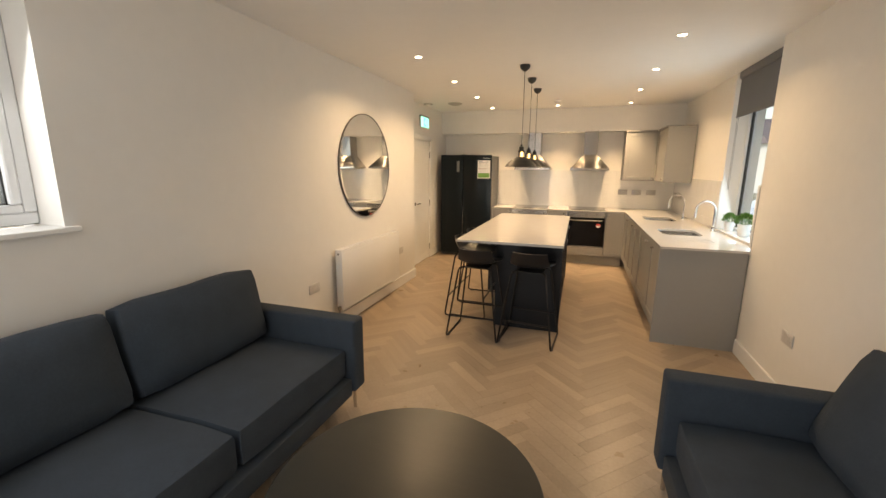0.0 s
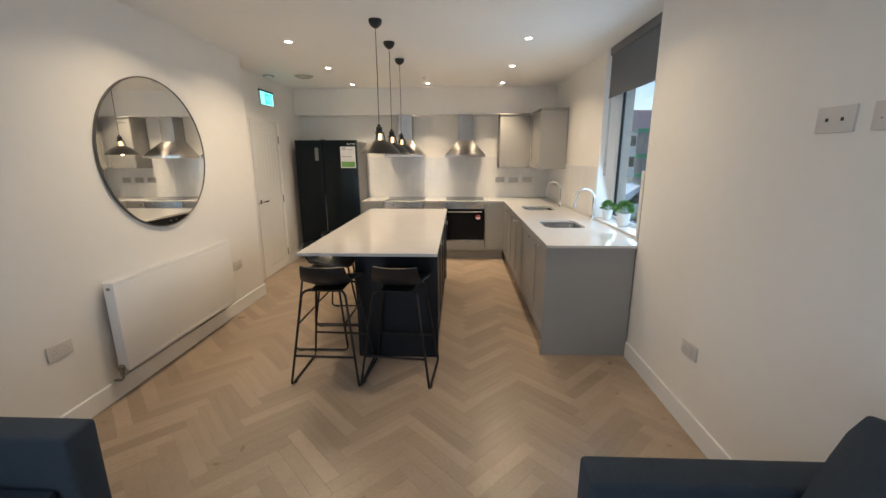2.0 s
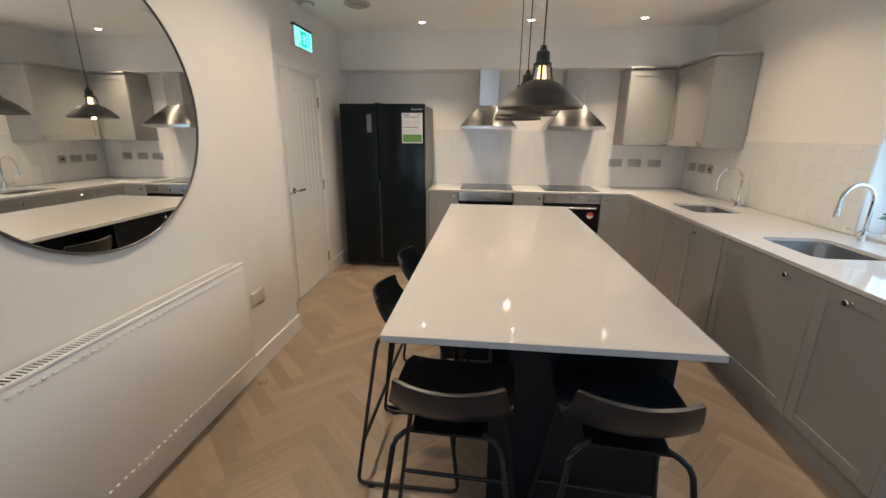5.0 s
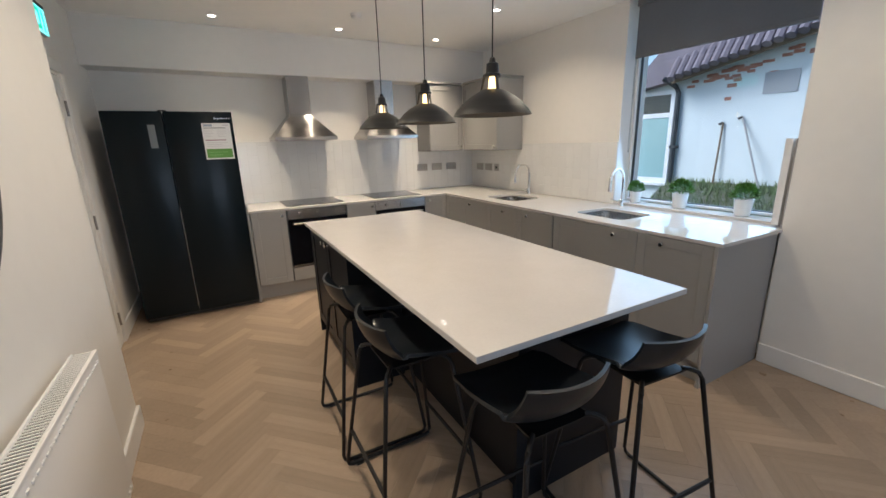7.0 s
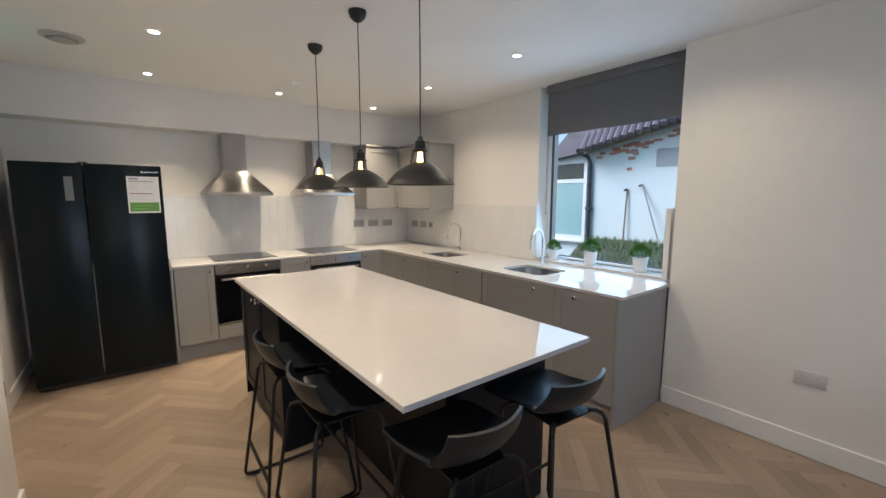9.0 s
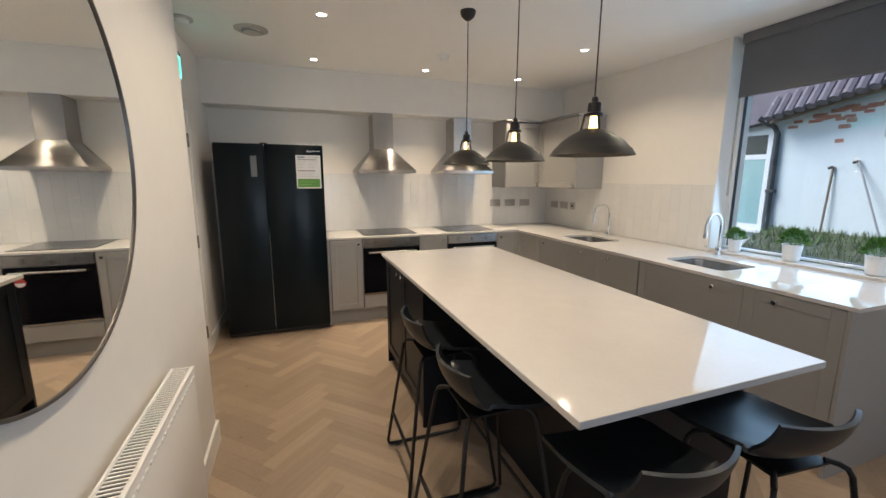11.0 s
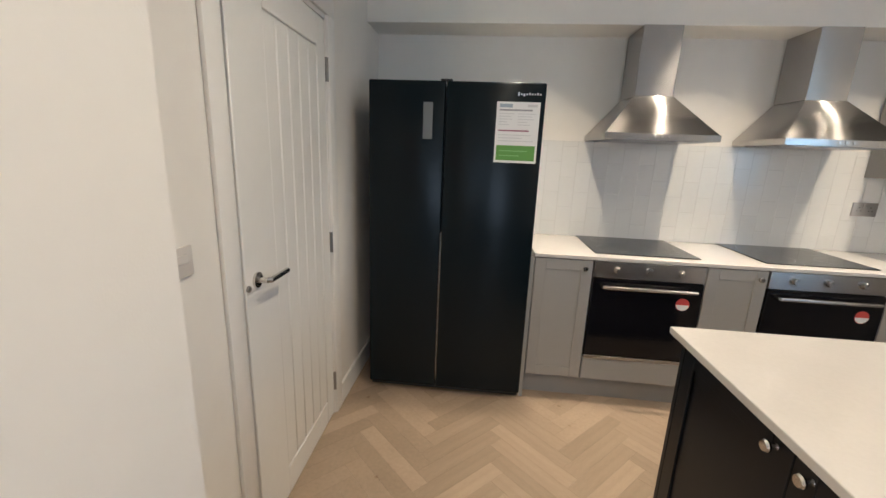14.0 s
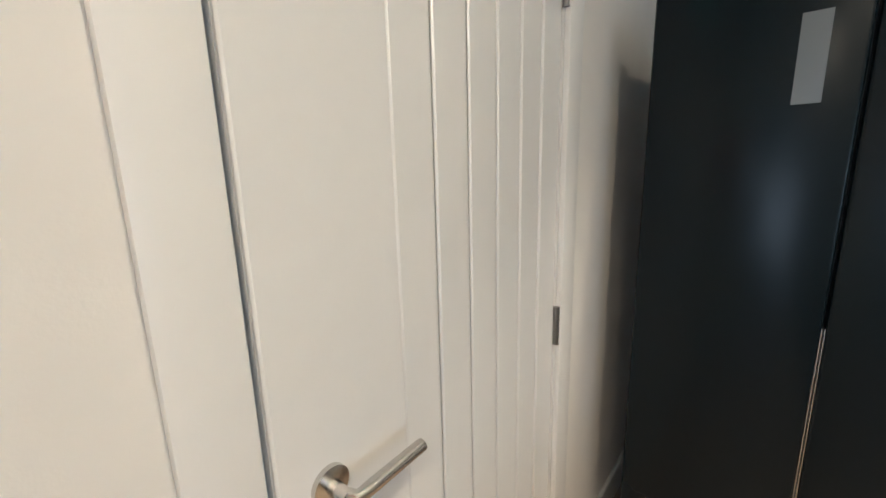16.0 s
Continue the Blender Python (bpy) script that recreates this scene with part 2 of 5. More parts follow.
def box(x0, x1, y0, y1, z0, z1, bevel=0.0, seg=1, bm=None, m=None):
    b = bmesh.new()
    bmesh.ops.create_cube(b, size=1, matrix=Matrix.Translation(((x0 + x1) / 2, (y0 + y1) / 2, (z0 + z1) / 2)) @ Matrix.Diagonal((x1 - x0, y1 - y0, z1 - z0, 1)))
    if bevel:
        bmesh.ops.bevel(b, geom=b.edges[:], offset=bevel, segments=seg, profile=0.5, affect="EDGES")
    if m is not None:
        b.transform(m)
    return put(bm, b) if bm is not None else b


def lathe(profile, n=32, at=(0, 0, 0), bm=None, m=None):
    """A turned body: profile of (radius, z) from bottom to top."""
    b = bmesh.new()
    rings = []
    for r, z in profile:
        if r < 1e-5:
            rings.append([b.verts.new((0, 0, z))])
        else:
            rings.append([b.verts.new((r * math.cos(2 * math.pi * k / n), r * math.sin(2 * math.pi * k / n), z)) for k in range(n)])
    for a, c in zip(rings, rings[1:]):
        for k in range(n):
            q = [a[k % len(a)], a[(k + 1) % len(a)], c[(k + 1) % len(c)], c[k % len(c)]]
            q = list(dict.fromkeys(q))
            if len(q) > 2:
                b.faces.new(q)
    bmesh.ops.recalc_face_normals(b, faces=b.faces[:])
    b.transform(Matrix.Translation(at) @ (m or Matrix()))
    return put(bm, b) if bm is not None else b


def tube(points, r, n=8, bm=None, closed=False, smooth=0):
    """A round bar along points, its ends closed."""
    pts = [Vector(p) for p in points]
    for _ in range(smooth):
        out = [pts[0]]
        for a, c in zip(pts, pts[1:]):
            out += [a.lerp(c, 0.25), a.lerp(c, 0.75)]
        pts = out + [pts[-1]]
    b, rings = bmesh.new(), []
    up = Vector((0.13, 0.31, 0.94)).normalized()
    for k, p in enumerate(pts):
        d = ((pts[(k + 1) % len(pts)] - pts[k - 1]) if closed else (pts[min(k + 1, len(pts) - 1)] - pts[max(k - 1, 0)])).normalized()
        u = d.cross(up)
        if u.length < 0.1:
            u = d.cross(Vector((1, 0, 0)))
        u.normalize()
        v = d.cross(u)
        rings.append([b.verts.new(p + r * (math.cos(2 * math.pi * j / n) * u + math.sin(2 * math.pi * j / n) * v)) for j in range(n)])
    pairs = list(zip(rings, rings[1:])) + ([(rings[-1], rings[0])] if closed else [])
    for a, c in pairs:
        for j in range(n):
            b.faces.new((a[j], a[(j + 1) % n], c[(j + 1) % n], c[j]))
    if not closed:
        b.faces.new(rings[0][::-1])
        b.faces.new(rings[-1])
    bmesh.ops.recalc_face_normals(b, faces=b.faces[:])
    return put(bm, b) if bm is not None else b


def prism(outline, z0, z1, bm=None, m=None, bevel=0.0):
    """A flat outline of (x, y) drawn up from z0 to z1."""
    b = bmesh.new()
    lo = [b.verts.new((x, y, z0)) for x, y in outline]
    hi = [b.verts.new((x, y, z1)) for x, y in outline]
    b.faces.new(lo[::-1])
    b.faces.new(hi)
    for k in range(len(lo)):
        b.faces.new((lo[k], lo[(k + 1) % len(lo)], hi[(k + 1) % len(lo)], hi[k]))
    bmesh.ops.recalc_face_normals(b, faces=b.faces[:])
    if bevel:
        bmesh.ops.bevel(b, geom=b.edges[:], offset=bevel, segments=2, profile=0.5, affect="EDGES")
    if m is not None:
        b.transform(m)
    return put(bm, b) if bm is not None else b


def cushion(x0, x1, y0, y1, z0, z1, puff=0.03, r=0.04, m=None):
    """A padded block: rounded edges and faces that swell in the middle."""
    b = box(x0, x1, y0, y1, z0, z1)
    bmesh.ops.subdivide_edges(b, edges=b.edges[:], cuts=5, use_grid_fill=True)
    c, h = Vector(((x0 + x1) / 2, (y0 + y1) / 2, (z0 + z1) / 2)), Vector(((x1 - x0) / 2, (y1 - y0) / 2, (z1 - z0) / 2))
    thin = min(range(3), key=lambda i: h[i])
    for v in b.verts:
        u = [(v.co[i] - c[i]) / h[i] for i in range(3)]
        a, d = [i for i in range(3) if i != thin]
        swell = (1 - u[a] ** 4) * (1 - u[d] ** 4)
        v.co[thin] += u[thin] * puff * swell
        rr = [max(0.0, abs(u[i]) * h[i] - (h[i] - r)) for i in range(3)]
        ln = math.sqrt(sum(q * q for q in rr))
        if ln > r:
            for i in range(3):
                v.co[i] -= math.copysign(rr[i] * (1 - r / ln), u[i])
        v.co += Vector((noise.noise(v.co * 4), noise.noise(v.co * 4 + Vector((9, 0, 0))), noise.noise(v.co * 4 + Vector((0, 9, 0))))) * 0.009
    if m is not None:
        b.transform(m)
    return b


def obj(name, bm, material, smooth=True):
    me = bpy.data.meshes.new(name)
    bm.to_mesh(me)
    bm.free()
    me.materials.append(material)
    if smooth:
        me.shade_smooth()
        me.set_sharp_from_angle(angle=radians(38))
    return new(name, me)


def part(name, bm, material, parent=None, label="", kind="", smooth=True):
    ob = obj(name, bm, material, smooth)
    if parent is not None:
        ob.parent = parent
    return tagged(ob, label=label, kind=kind)


def thing(name, at, label, category, group="", rz=0.0):
    ob = new(name)
    ob.empty_display_size = 0.05
    ob.location = at
    ob.rotation_euler = (0, 0, radians(rz))
    return tagged(ob, label=label, category=category, group=group)


def structure(name, bm, material, label=""):
    return part(name, bm, material, None, label, "structure", smooth=False)


# ---- the room ----
T = 0.30
WL = (-0.85, 1.315, 1.285, 2.36)
bm = box(XL - T, XL, YS, WL[0], 0, CEIL)
box(XL - T, XL, WL[1], YJ, 0, CEIL, bm=bm)
box(XL - T, XL, WL[0], WL[1], 0, WL[2], bm=bm)
box(XL - T, XL, WL[0], WL[1], WL[3], CEIL, bm=bm)
structure("wall_west", bm, M_WALL, "white painted wall with the round mirror")
DY0, DY1, DZ = 5.9895, 6.7905, 2.0075
bm = box(XJ - 0.12, XJ, YJ - 0.10, DY0, 0, CEIL)
box(XJ - 0.12, XJ, DY1, YB, 0, CEIL, bm=bm)
box(XJ - 0.12, XJ, DY0, DY1, DZ, CEIL, bm=bm)
structure("wall_west_recess", bm, M_WALL, "white painted wall round the panelled door")
structure("wall_north", box(XJ - 0.12, XW + 0.3, YB, YB + 0.2, 0, CEIL), M_WALL, "white painted end wall behind the cookers")
WR = (YR + 0.02, 5.37, 0.885)
bm = box(XR, XR + 0.5, YS, YR, 0, CEIL)
structure("wall_east", bm, M_WALL, "white painted wall of the sitting area")
bm = box(XW, XW + 0.30, WR[1], YB, 0, CEIL)
box(XW, XW + 0.30, YR, WR[1], 0, WR[2], bm=bm)
structure("wall_east_kitchen", bm, M_WALL, "white painted kitchen wall beside the window")
# unseen end wall; its opening is added for the south fill light
bm = box(XL - T, -0.65, YS - 0.2, YS, 0, CEIL)
box(0.65, XR + 0.5, YS - 0.2, YS, 0, CEIL, bm=bm)
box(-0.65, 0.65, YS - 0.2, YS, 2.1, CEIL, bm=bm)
structure("wall_south", bm, M_WALL, "plain white end wall round the added, unseen glazed doors")
structure("ceiling", box(XJ - 0.2, XR + 0.6, YS - 0.2, YB + 0.2, CEIL, CEIL + 0.2), M_CEIL, "smooth white ceiling")
structure("ceiling_bulkhead", box(XJ, XW, 7.45, YB, 2.172, CEIL), M_WALL, "white boxed bulkhead above the cooker hoods")

# unseen glazed doors, added to frame the south fill light
root = tagged(new("door_2"), label="unseen white framed glazed doors, added round the south fill light", kind="structure")
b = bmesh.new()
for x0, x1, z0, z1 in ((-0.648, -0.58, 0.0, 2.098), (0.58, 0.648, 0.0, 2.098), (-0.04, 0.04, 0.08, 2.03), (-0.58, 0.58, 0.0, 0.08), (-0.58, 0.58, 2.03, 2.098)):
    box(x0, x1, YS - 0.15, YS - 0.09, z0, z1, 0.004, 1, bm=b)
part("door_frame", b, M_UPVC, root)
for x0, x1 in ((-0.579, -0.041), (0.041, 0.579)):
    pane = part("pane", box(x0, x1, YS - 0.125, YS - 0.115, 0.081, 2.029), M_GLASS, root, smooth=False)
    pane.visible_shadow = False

# unseen walls added behind the door so no daylight leaks round its leaf
structure("wall_light_stop", box(XJ - 0.5, XJ - 0.4, 5.6, YB, 0, CEIL), M_WALL, "unseen plain wall added to stop light behind the door")
structure("wall_light_stop", box(XJ - 0.4, XJ - 0.12, 5.6, 5.7, 0, CEIL), M_WALL, "unseen plain wall added to stop light behind the door")
# skirting
SK = 0.13


def skirt(x0, x1, y0, y1):
    b = box(x0, x1, y0, y1, 0.001, SK, 0.004, 1)
    return structure("baseboard", b, M_TRIM, "white satin skirting board")


skirt(XL, XL + 0.016, YS, YJ)
skirt(XJ, XL + 0.016, YJ, YJ + 0.016)
skirt(XJ, XJ + 0.016, YJ + 0.016, 5.921)
skirt(XJ, XJ + 0.016, 6.859, YB)
skirt(XR - 0.016, XR, YS, YR - 0.001)

# floor base; the planks lie on it
structure("floor", box(XJ - 0.2, XW + 0.3, YS - 0.2, YB + 0.2, -0.2, -0.004), M_FLOORBASE, "pale oak herringbone floor")

# ---- outdoors ----
ground = structure("ground", box(-60, 120, -60, 140, -0.62, -0.6), M_GROUND, "rough ground with grass and gravel")

# ---- west window ----


def window(name, x, y0, y1, z0, z1, side, mullion=True, f=0.055):
    """A white plastic window; side is +1 where the room lies to +x."""
    root = tagged(new(name), label="white plastic framed window with clear glass", kind="structure")
    root.location = (x, (y0 + y1) / 2, z0)
    w, h = (y1 - y0) / 2, z1 - z0
    b = bmesh.new()
    for a in ((-w, w, 0, f), (-w, w, h - f, h), (-w, -w + f, f, h - f), (w - f, w, f, h - f)):
        box(-0.035, 0.035, a[0], a[1], a[2], a[3], 0.006, 1, bm=b)
    part("window_frame", b, M_UPVC, root)
    b = bmesh.new()
    g = f - 0.002
    for a in ((-w + g, w - g, g, g + 0.04), (-w + g, w - g, h - g - 0.04, h - g), (-w + g, -w + g + 0.04, g + 0.04, h - g - 0.04), (w - g - 0.04, w - g, g + 0.04, h - g - 0.04)):
        box(-0.03 + 0.012 * side, 0.03 + 0.012 * side, a[0], a[1], a[2], a[3], 0.008, 1, bm=b)
    if mullion:
        part("sash", b, M_UPVC, root)
    else:
        b.free()
    b = bmesh.new()
    q = g + (0.04 if mullion else 0)
    e = 0.008
    for a in ((-w + q, w - q, q, q + e), (-w + q, w - q, h - q - e, h - q), (-w + q, -w + q + e, q, h - q), (w - q - e, w - q, q, h - q)):
        box(-0.014, 0.014, a[0], a[1], a[2], a[3], bm=b)
    part("gasket", b, M_DARK, root, "thin black rubber gasket")
    pane = part("pane", box(-0.006, 0.006, -w + q, w - q, q, h - q), M_GLASS, root, smooth=False)
    pane.visible_shadow = False
    return root


w1 = window("window_1", XL - 0.20, WL[0], WL[1], WL[2] + 0.02, WL[3], 1)
structure("window_sill", box(XL - 0.16, XL + 0.035, WL[0] - 0.05, WL[1] + 0.05, WL[2] - 0.012, WL[2] + 0.014, 0.006, 2), M_TRIM, "white painted window board")
w2 = window("window_2", XW + 0.19, YR + 0.02, 5.37, 0.93, CEIL, -1, mullion=False, f=0.022)
structure("window_sill", box(XW - 0.012, XW + 0.16, YR + 0.004, 5.37, 0.887, 0.925, 0.004, 2), M_QUARTZ, "white quartz window sill behind the sink")

# ---- kitchen base units ----


def shaker(parent, face, a0, a1, z0, z1, along, out, knob=None, pull=False, name="door", mtl=None):
    """A framed panel door. along: 'x' or 'y'; face: the carcass's face; out: +1 or -1 along the other axis."""
    mtl = mtl or M_CAB
    b = bmesh.new()
    t, fw = 0.02, 0.062
    g = 0.0015

    def slab(u0, u1, v0, v1, d0, d1, bev=0.0015):
        lo, hi = sorted((face + out * d0, face + out * d1))
        if along == "x":
            box(u0, u1, lo, hi, v0, v1, bev, 1, bm=b)
        else:
            box(lo, hi, u0, u1, v0, v1, bev, 1, bm=b)

    slab(a0 + g, a1 - g, z0 + g, z1 - g, 0.0, t - 0.007, 0)
    d = part(name, b, mtl, parent)
    for nm, u0, u1, v0, v1 in (("stile", a0, a0 + fw, z0, z1), ("stile", a1 - fw, a1, z0, z1), ("rail", a0 + fw, a1 - fw, z0, z0 + fw), ("rail", a0 + fw, a1 - fw, z1 - fw, z1)):
        b = bmesh.new()
        slab(max(u0, a0 + g), min(u1, a1 - g), max(v0, z0 + g), min(v1, z1 - g), t - 0.0068, t)
        part(nm, b, mtl, d)
    if knob:
        u, z = knob
        k = lathe([(0.0, 0.0), (0.008, 0.0), (0.006, 0.004), (0.005, 0.012), (0.0135, 0.018), (0.015, 0.023), (0.012, 0.028), (0.0, 0.029)], 16)
        turn = pose(0, 0, 0, -90 * out, 0, 0) if along == "x" else pose(0, 0, 0, 0, 90 * out, 0)
        at = (u, face + out * t, z) if along == "x" else (face + out * t, u, z)
        k.transform(Matrix.Translation(at) @ turn)
        part("knob", k, M_NICKEL, d, "small round satin nickel knob")
    return d


PL = 0.15
YF = 7.13
XF = 1.69


def base_unit(name, a0, a1, along, face, depth, out, doors, mtl=M_CAB, label="light grey shaker base cabinet under the white worktop", knobs=None, top=0.884, low=PL, ends=None):
    if along == "x":
        root = thing(name, ((a0 + a1) / 2, face, 0), label, "kitchen cabinet")
        lo, hi = sorted((0.0, -out * depth))
        b = box(-(a1 - a0) / 2, (a1 - a0) / 2, lo, hi, low, top)
    else:
        root = thing(name, (face, (a0 + a1) / 2, 0), label, "kitchen cabinet")
        lo, hi = sorted((0.0, -out * depth))
        b = box(lo, hi, -(a1 - a0) / 2, (a1 - a0) / 2, low, 0.70)
    part("carcass", b, mtl, root)
    if along == "y":
        part("top_rail", box(-0.05, -0.0, -(a1 - a0) / 2, (a1 - a0) / 2, 0.7005, top) if out > 0 else box(0.0, 0.05, -(a1 - a0) / 2, (a1 - a0) / 2, 0.7005, top), mtl, root)
    w = (a1 - a0) / len(doors)
    for k, kn in enumerate(doors):
        u0 = -(a1 - a0) / 2 + k * w
        shaker(root, 0.0, u0, u0 + w, low + 0.004, top - 0.004, along, out, (u0 + kn * w, 0.835) if kn is not None else None, mtl=mtl)
    return root


def oven(xc):
    root = thing("built_in_oven", (xc, YF, 0), "stainless steel single oven with black glass door under the hob", "oven", "built-in ovens")
    part("body", box(-0.297, 0.297, -0.002, 0.55, 0.29, 0.88), M_DARK, root)
    part("control_panel", box(-0.297, 0.297, -0.022, -0.002, 0.785, 0.882, 0.002, 1), M_STEEL, root, "brushed steel control panel")
    for x in (-0.17, 0.0, 0.17):
        k = lathe([(0, 0), (0.02, 0), (0.018, 0.018), (0.016, 0.022), (0, 0.022)], 20)
        k.transform(Matrix.Translation((x, -0.022, 0.835)) @ pose(0, 0, 0, 90))
        kn = part("control_knob", k, M_STEEL, root, "round steel control knob")
        part("pointer", box(x - 0.0015, x + 0.0015, -0.0455, -0.0445, 0.838, 0.852), M_DARK, kn)
    d = part("door", box(-0.297, 0.297, -0.024, -0.002, 0.315, 0.78, 0.002, 1), M_OVEN, root, "black glass oven door")
    part("trim", box(-0.297, 0.297, -0.026, -0.002, 0.29, 0.312, 0.001, 1), M_STEEL, root, "steel strip below the door")
    part("handle", tube([(-0.25, -0.024, 0.742), (-0.25, -0.06, 0.742), (0.25, -0.06, 0.742), (0.25, -0.024, 0.742)], 0.010, 10), M_STEEL, d, "straight steel bar handle")
    s = lathe([(0, 0), (0.036, 0), (0.036, 0.001), (0, 0.001)], 28)
    s.transform(Matrix.Translation((0.20, -0.0242, 0.66)) @ pose(0, 0, 0, 90))
    st = part("sticker", s, M_RED, d, "round red and white sticker")
    part("sticker_panel", prism([(0.034 * math.cos(a), 0.034 * math.sin(a)) for a in [math.pi + 0.05 + k * (math.pi - 0.1) / 12 for k in range(13)]], 0, 0.0008, m=Matrix.Translation((0.20, -0.0254, 0.66)) @ pose(0, 0, 0, 90)), M_PAPER, st)
    return root


HX = (0.17, 1.09)
for hx in HX:
    oven(hx)
# fronts along the north wall
base_unit("base_cabinet", -0.455, -0.135, "x", YF, 0.57, -1, [0.86], label="narrow light grey shaker base cabinet beside the tall fridge")
base_unit("base_cabinet", 0.475, 0.785, "x", YF, 0.57, -1, [0.86], label="narrow light grey shaker base cabinet between the ovens")
base_unit("base_cabinet", 1.395, 1.69, "x", YF, 0.57, -1, [0.14], label="light grey corner base cabinet beside the oven")
for hx in HX:
    r = thing("oven_housing", (hx, YF, 0), "light grey panel of the oven housing below the oven", "kitchen cabinet")
    part("carcass", box(-0.299, 0.299, 0, 0.57, PL, 0.285), M_CAB, r)
    part("lower_panel", box(-0.299, 0.299, -0.02, 0, PL + 0.004, 0.286, 0.0015, 1), M_CAB, r)
r = thing("side_panel", (-0.472, 7.4, 0), "tall light grey end panel beside the black fridge", "kitchen cabinet")
part("panel", box(-0.011, 0.011, -0.30, 0.30, 0, 0.884, 0.001, 1), M_CAB, r)
r = thing("plinth", (0.6, YF + 0.05, 0), "light grey plinth board under the oven wall cabinets", "kitchen plinth")
part("board", box(-1.058, 1.07, 0, 0.018, 0, PL - 0.002, 0.001, 1), M_CAB, r)

EAST = [(4.092, 4.57, [0.63]), (4.57, 5.33, [0.23]), (5.342, 5.81, [0.65]), (5.81, 6.27, [0.38]), (6.27, 6.75, [0.61]), (6.75, 7.108, [None])]
for a0, a1, dr in EAST:
    base_unit("base_cabinet", a0, a1, "y", XF, 0.6, -1, dr, label="light grey shaker base cabinet below the sink worktop" if a0 < 6 else "light grey shaker base cabinet near the corner of the worktop")
r = thing("corner_filler", (XF - 0.01, 7.119, 0), "narrow light grey filler strip in the inner corner of the units", "kitchen cabinet")
part("strip", box(-0.009, 0.02, -0.0095, 0.0095, PL, 0.884), M_CAB, r)
r = thing("side_panel", (2.0, 4.08, 0), "broad light grey end panel closing the sink units", "kitchen cabinet")
part("panel", box(-0.335, 0.333, -0.010, 0.010, 0, 0.884, 0.001, 1), M_CAB, r)
r = thing("plinth", (XF + 0.045, 5.6, 0), "light grey plinth board under the sink cabinets", "kitchen plinth")
part("board", box(0, 0.018, -1.508, 1.56, 0, PL - 0.002, 0.001, 1), M_CAB, r)

# ---- worktop with its two sink openings ----
Z0, Z1 = 0.885, 0.905
SINKS = [(1.82, 2.19, 4.81, 5.26), (1.83, 2.20, 6.06, 6.52)]


def rect_ring(x0, x1, y0, y1, r, n=5):
    out = []
    for cx, cy, a0 in ((x1 - r, y1 - r, 0), (x0 + r, y1 - r, 90), (x0 + r, y0 + r, 180), (x1 - r, y0 + r, 270)):
        out += [(cx + r * math.cos(radians(a0 + 90 * k / n)), cy + r * math.sin(radians(a0 + 90 * k / n))) for k in range(n + 1)]
    full = []
    for p, q in zip(out, out[1:] + out[:1]):
        full.append(p)
        if abs(p[0] - q[0]) + abs(p[1] - q[1]) > 0.1:
            full += [(p[0] + (q[0] - p[0]) * f, p[1] + (q[1] - p[1]) * f) for f in (0.25, 0.5, 0.75)]
    return full


def slab_with_hole(bm, x0, x1, y0, y1, hole):
    """A worktop piece with a rounded opening, from strips round it."""
    ring = rect_ring(*hole, 0.06)
    b = bmesh.new()
    outer = []
    hx0, hx1, hy0, hy1 = hole
    for x, y in ring:
        cx, cy = (hx0 + hx1) / 2, (hy0 + hy1) / 2
        dx, dy = x - cx, y - cy
        s = min(((x1 - cx) / dx if dx > 1e-6 else (x0 - cx) / dx if dx < -1e-6 else 1e9), ((y1 - cy) / dy if dy > 1e-6 else (y0 - cy) / dy if dy < -1e-6 else 1e9))
        outer.append((cx + dx * s, cy + dy * s))
    n = len(ring)
    v = [[b.verts.new((*p, z)) for p in pts] for pts, z in ((ring, Z1), (outer, Z1), (outer, Z0), (ring, Z0))]

    def edge(p):
        return min(range(4), key=lambda q: abs((p[0] - x0, p[0] - x1, p[1] - y0, p[1] - y1)[q]))

    for k in range(n):
        j = (k + 1) % n
        b.faces.new((v[3][k], v[3][j], v[0][j], v[0][k]))
        ea, eb = edge(outer[k]), edge(outer[j])
        if ea == eb:
            for a, c in ((0, 1), (1, 2), (2, 3)):
                b.faces.new((v[a][k], v[a][j], v[c][j], v[c][k]))
        else:
            cx = x0 if 0 in (ea, eb) else x1
            cy = y0 if 2 in (ea, eb) else y1
            t1, t0 = b.verts.new((cx, cy, Z1)), b.verts.new((cx, cy, Z0))
            b.faces.new((v[0][k], v[0][j], v[1][j], t1, v[1][k]))
            b.faces.new((v[3][k], v[3][j], v[2][j], t0, v[2][k]))
            b.faces.new((v[1][k], t1, t0, v[2][k]))
            b.faces.new((t1, v[1][j], v[2][j], t0))
    bmesh.ops.recalc_face_normals(b, faces=b.faces[:])
    return put(bm, b)


root = thing("worktop", (0, 0, 0), "thin white quartz worktop running round the corner of the kitchen", "kitchen worktop")
bm = box(-0.463, 1.665, 7.105, YB - 0.012, Z0, Z1, 0.002, 1)
part("back_run", bm, M_QUARTZ, root)
bm = bmesh.new()
slab_with_hole(bm, 1.665, 2.338, 4.62, 5.62, SINKS[0])
slab_with_hole(bm, 1.665, 2.338, 5.62, 6.86, SINKS[1])
box(1.665, 2.338, 6.86, YB - 0.012, Z0, Z1, bm=bm)
box(1.665, 2.338, 4.05, 4.62, Z0, Z1, bm=bm)
box(2.338, XW - 0.013, YR + 0.003, YB - 0.012, Z0, Z1, bm=bm)
part("window_run", bm, M_QUARTZ, root, smooth=False)
